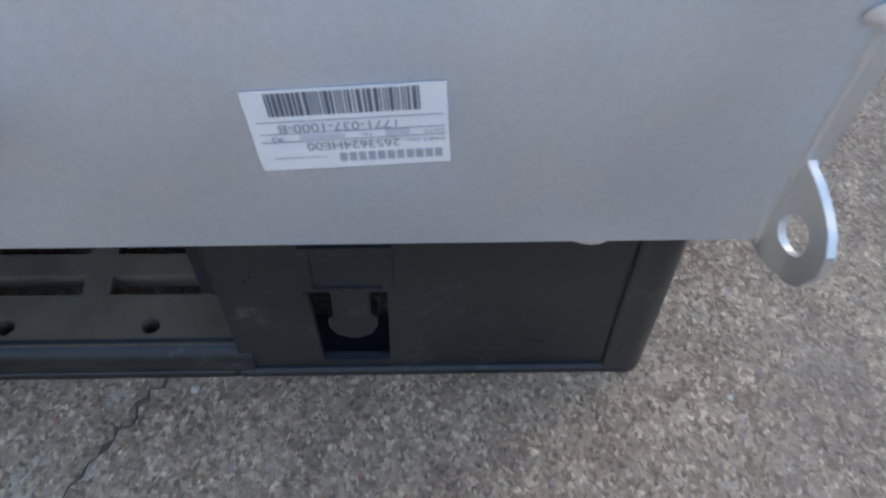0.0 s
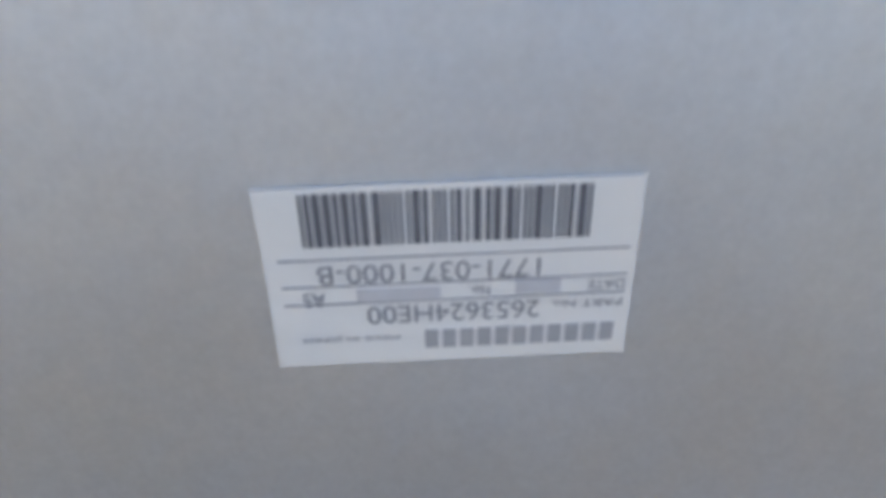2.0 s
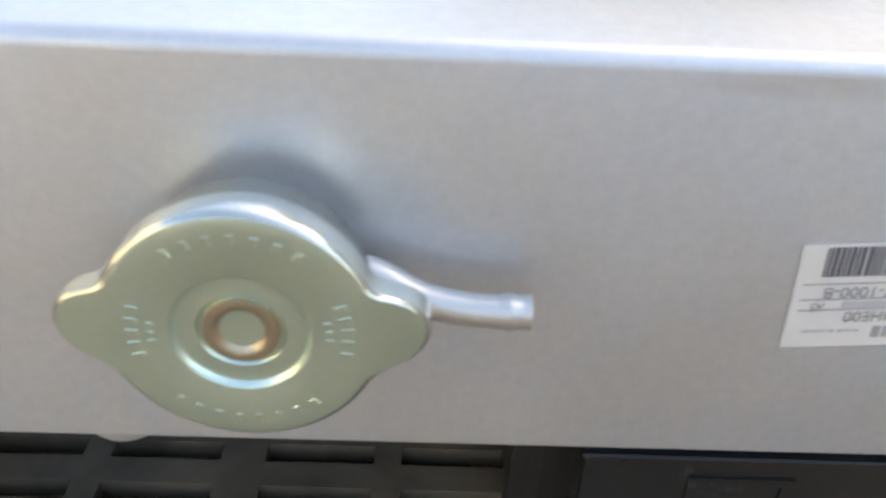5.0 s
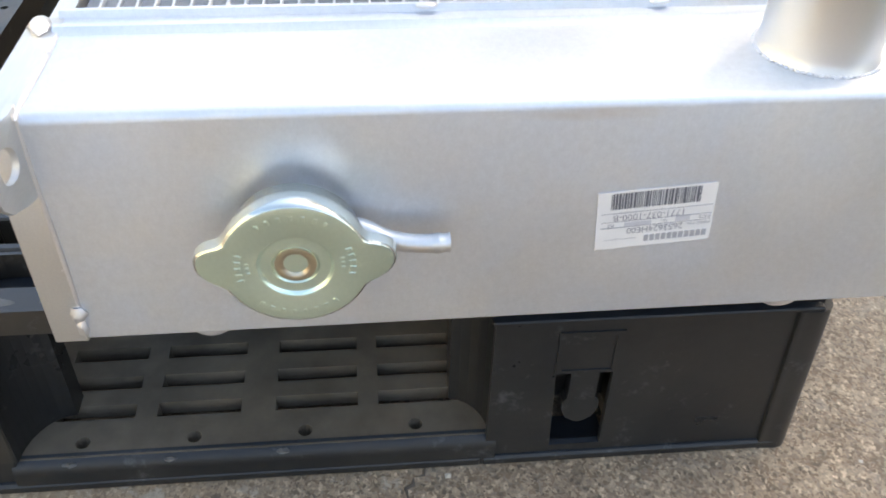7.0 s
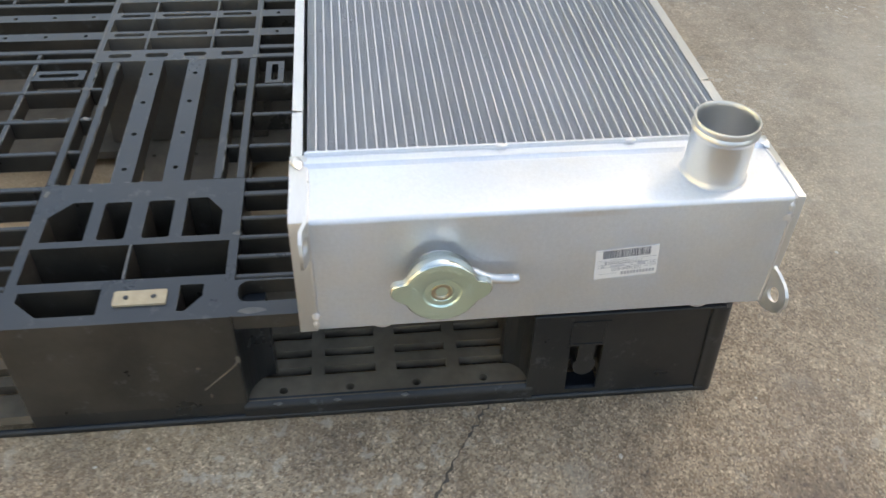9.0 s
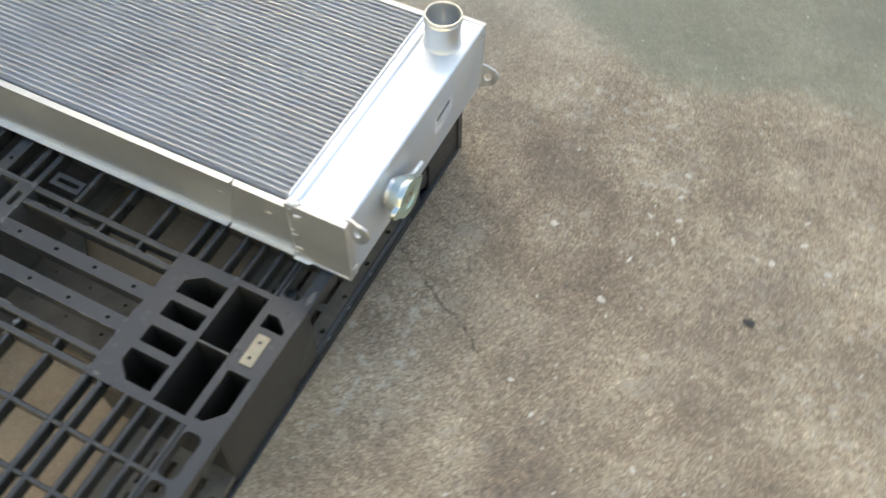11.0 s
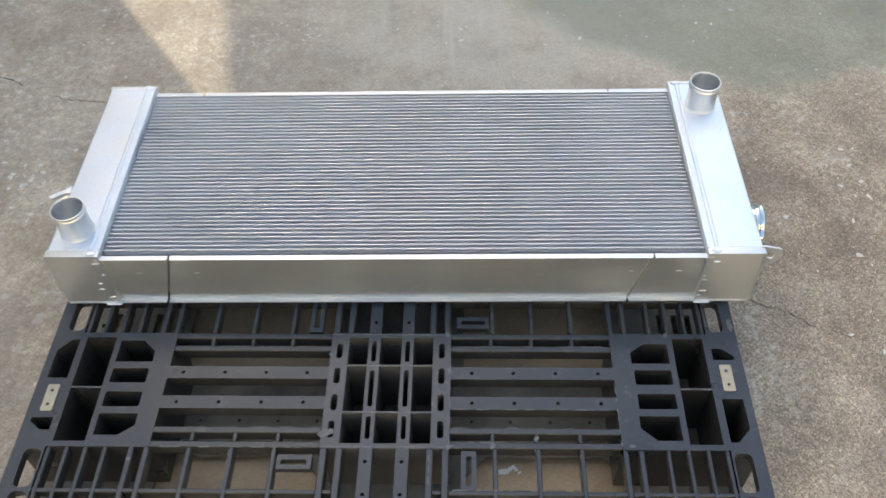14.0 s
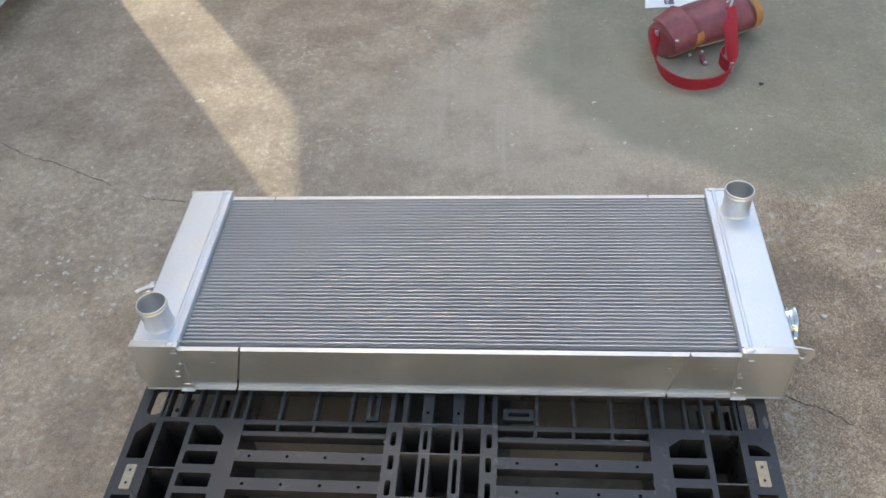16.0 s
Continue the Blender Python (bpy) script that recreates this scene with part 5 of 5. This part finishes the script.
def bag_roll(t0, t1, r0, r1, seed=0, end0=True, end1=True, arc=(0, 360), steps=18):
    """A soft roll of leather along the bag's length, whole or a strip of its girth."""
    bm = bmesh.new()
    rows = []
    whole = arc[1] - arc[0] >= 360
    m = 28 if whole else 15
    for i in range(steps + 1):
        k = i / steps
        r = r0 + (r1 - r0) * k
        if end0 and k < 0.16:
            r *= math.sqrt(max(0.04, 1 - (1 - k / 0.16) ** 2 * 0.7))
        if end1 and k > 0.84:
            r *= math.sqrt(max(0.04, 1 - (1 - (1 - k) / 0.16) ** 2 * 0.7))
        rows.append([bm.verts.new(bag_point(t0 + (t1 - t0) * k, r, radians(arc[0] + (arc[1] - arc[0]) * j / (m if whole else m - 1)), t0 + (t1 - t0) * k, seed)) for j in range(m)])
    for a_, b_ in zip(rows, rows[1:]):
        for j in range(m if whole else m - 1):
            bm.faces.new((a_[j], a_[(j + 1) % m], b_[(j + 1) % m], b_[j]))
    if whole:
        bm.faces.new(rows[0])
        bm.faces.new(list(reversed(rows[-1])))
        return bm
    centre = A + (B - A) * 0.5 + Vector((0, 0, 0.055))
    under = []
    for row in rows:
        under.append([bm.verts.new(v.co - ((v.co - centre) - axis * (v.co - centre).dot(axis)).normalized() * 0.004) for v in row])
    for a_, b_ in zip(under, under[1:]):
        for j in range(m - 1):
            bm.faces.new((b_[j], b_[j + 1], a_[j + 1], a_[j]))
    for up_, lo_ in ((rows[0], under[0]), (rows[-1], under[-1]), ([r[0] for r in rows], [r[0] for r in under]), ([r[-1] for r in rows], [r[-1] for r in under])):
        for j in range(len(up_) - 1):
            bm.faces.new((up_[j], up_[j + 1], lo_[j + 1], lo_[j]))
    return bm


body = part("body", bag_roll(0.10, 0.93, 0.068, 0.074, seed=1), LEATHER, bag, smooth=50)
part("pocket", bag_roll(-0.120, 0.15, 0.056, 0.066, seed=4, end1=False), LEATHER, bag, "rounded end pocket of burgundy leather", smooth=50)
part("flap", bag_roll(-0.108, 0.12, 0.0630, 0.0765, seed=4, end0=False, end1=False, arc=(58, 190)), LEATHER, bag, "folded leather flap", smooth=50)
part("trim", bag_roll(0.115, 0.215, 0.0720, 0.0735, seed=1, end0=False, end1=False, arc=(160, 244), steps=6), LEATHER_TAN, body, "tan leather band", smooth=50)
part("trim", bag_roll(0.83, 0.925, 0.0770, 0.0720, seed=1, end0=False, end1=False, arc=(20, 225), steps=8), LEATHER_TAN, body, "tan leather end", smooth=50)
line = [bag_point(0.112 + 0.03 * math.sin(radians(a - 165) * 1.3), 0.0712, radians(a), 0.119, 4) for a in range(165, 290, 9)]
part("piping", sweep(line, circle(0.0026, 8), up=axis), PIPING, body, smooth=60)
line = smooth_line([bag_point(t, 0.0655, radians(236), t, 4) for t in (-0.08, -0.02, 0.05, 0.11)], 4)
part("piping", sweep(line, circle(0.0028, 8)), PIPING, bag, smooth=60)
line = smooth_line([bag_point(t, 0.0735, radians(222), t, 1) for t in (0.23, 0.40, 0.55, 0.72, 0.90)], 4)
part("piping", sweep(line, circle(0.0030, 8)), PIPING, body, smooth=60)
# strap: from the pocket, round over the ground on its edge and back up on to the body, lying flat
strap_line = smooth_line([(0.528, 1.352, 0.075), (0.514, 1.315, 0.050), (0.518, 1.262, 0.026), (0.538, 1.200, 0.023), (0.576, 1.160, 0.022), (0.626, 1.150, 0.022), (0.681, 1.170, 0.022), (0.714, 1.210, 0.024), (0.730, 1.262, 0.032), (0.734, 1.318, 0.050), (0.733, 1.352, 0.072), (0.733, 1.385, 0.096), (0.734, 1.412, 0.112)], 6)
sections = []
for i in range(len(strap_line)):
    k = i / (len(strap_line) - 1)
    lean = radians(8 + 62 * max(0.0, min(1.0, (k - 0.55) / 0.3)) + 40 * max(0.0, (0.26 - k) / 0.26))
    c, q = math.cos(lean), math.sin(lean)
    sections.append([(a * c + b * q, -a * q + b * c) for a, b in ((-0.0016, -0.019), (0.0016, -0.019), (0.0016, 0.019), (-0.0016, 0.019))])
strap = part("strap", sweep(strap_line, sections), WEB, bag, "wide red webbing shoulder strap")
fold = smooth_line([(0.722, 1.228, 0.022), (0.704, 1.252, 0.024), (0.700, 1.288, 0.026), (0.716, 1.312, 0.034)], 5)
part("strap_tail", sweep(fold, [(-0.0015, -0.018), (0.0015, -0.018), (0.0015, 0.018), (-0.0015, 0.018)]), WEB, strap, "loose doubled end of the strap")
for i in (2, 44):
    p = strap_line[i]
    part("buckle", box(p.x - 0.006, p.x + 0.006, p.y - 0.0025, p.y + 0.0025, p.z - 0.012, p.z + 0.016, 0.0015), STEEL, strap, "small steel buckle")
line = smooth_line([(0.734, 1.408, 0.114), (0.741, 1.424, 0.126), (0.737, 1.440, 0.134), (0.725, 1.452, 0.136)], 6)
part("clip", sweep(line, circle(0.0036, 8)), STEEL, bag, "steel snap hook", smooth=50)
part("clip_arm", sweep(smooth_line([(0.725, 1.420, 0.122), (0.743, 1.430, 0.132), (0.759, 1.434, 0.132)], 4), circle(0.0026, 8)), STEEL, bag, smooth=50)
part("stud", lathe([(0.0060, 0.0), (0.0055, 0.003), (0.0, 0.0045)], bag_point(-0.088, 0.0665, radians(156), -0.088, 4), n=14), STEEL, bag, smooth=50)
line = smooth_line([(0.640, 1.338, 0.030), (0.645, 1.325, 0.018), (0.652, 1.308, 0.009), (0.664, 1.290, 0.006)], 5)
part("zip_pull", sweep(line, [(-0.0017, -0.0008), (0.0017, -0.0008), (0.0017, 0.0008), (-0.0017, 0.0008)]), LEATHER, bag)
part("tassel", lump((0.655, 1.300, 0.009), (0.008, 0.019, 0.0075), seed=3), LEATHER, bag, smooth=50)
for p in ((0.655, 1.322, 0.020), (0.622, 1.322, 0.010)):
    part("tassel_bead", lump(p, (0.005, 0.005, 0.005), seed=p[0] * 9, rough=0.1), STEEL, bag, smooth=50)
part("tassel_bead", lump((0.661, 1.283, 0.007), (0.006, 0.006, 0.006), seed=5, rough=0.1), STEEL, bag, smooth=50)

# printed sheet beside the bag
paper = thing("paper_sheet", (0.64, 1.69, 0.0), "white printed paper sheet lying on the concrete", "paper")
bm = bmesh.new()


def sheet_point(i, j, lift):
    return (0.525 + 0.030 * i + 0.02 * (j / 6), 1.615 + 0.030 * j + 0.006 * (i / 8), lift + 0.0008 * (1 + math.sin(i * 0.9 + j * 0.7)))


top, low = [[[bm.verts.new(sheet_point(i, j, lift)) for j in range(7)] for i in range(9)] for lift in (0.0012, 0.0004)]
for i in range(8):
    for j in range(6):
        bm.faces.new((top[i][j], top[i + 1][j], top[i + 1][j + 1], top[i][j + 1]))
        bm.faces.new((low[i][j + 1], low[i + 1][j + 1], low[i + 1][j], low[i][j]))
for i in range(8):
    for j in (0, 6):
        bm.faces.new((top[i][j], low[i][j], low[i + 1][j], top[i + 1][j]))
for j in range(6):
    for i in (0, 8):
        bm.faces.new((top[i][j], low[i][j], low[i][j + 1], top[i][j + 1]))
sheet = part("sheet", bm, SHEET, paper)
part("print", box(0.588, 0.618, 1.634, 1.78, 0.0031, 0.0035), PRINT_DARK, paper, "dark printed column")
part("print", box(0.618, 0.740, 1.700, 1.78, 0.0031, 0.0035), PRINT_DARK, paper, "dark printed band")
for k in range(5):
    part("print_line", box(0.594, 0.600 + 0.003 * (k % 3), 1.642 + 0.012 * k, 1.646 + 0.012 * k, 0.0035, 0.0038), SHEET, paper)

# end of a pale steel frame at the edge of the yard, resting on short feet
rack = thing("steel_frame", (-1.60, 1.80, 0.0), "pale grey painted steel frame standing on short feet", "frame")
for x0, x1, z0, z1 in ((-1.588, -1.544, 0.100, 0.150), (-1.760, -1.716, 0.100, 0.150)):
    part("rail", box(x0, x1, 1.30, 2.30, z0, z1, 0.006, 2), FRAME_PAINT, rack)
# plate added between the rails to shade the ground beneath
part("web", box(-1.717, -1.587, 1.31, 2.29, 0.104, 0.112, 0.001), FRAME_PAINT, rack)
for x in (-1.566, -1.738):
    for y in (1.325, 2.20):
        part("foot", box(x - 0.018, x + 0.018, y - 0.02, y + 0.02, 0.0, 0.102, 0.003), FRAME_PAINT, rack)
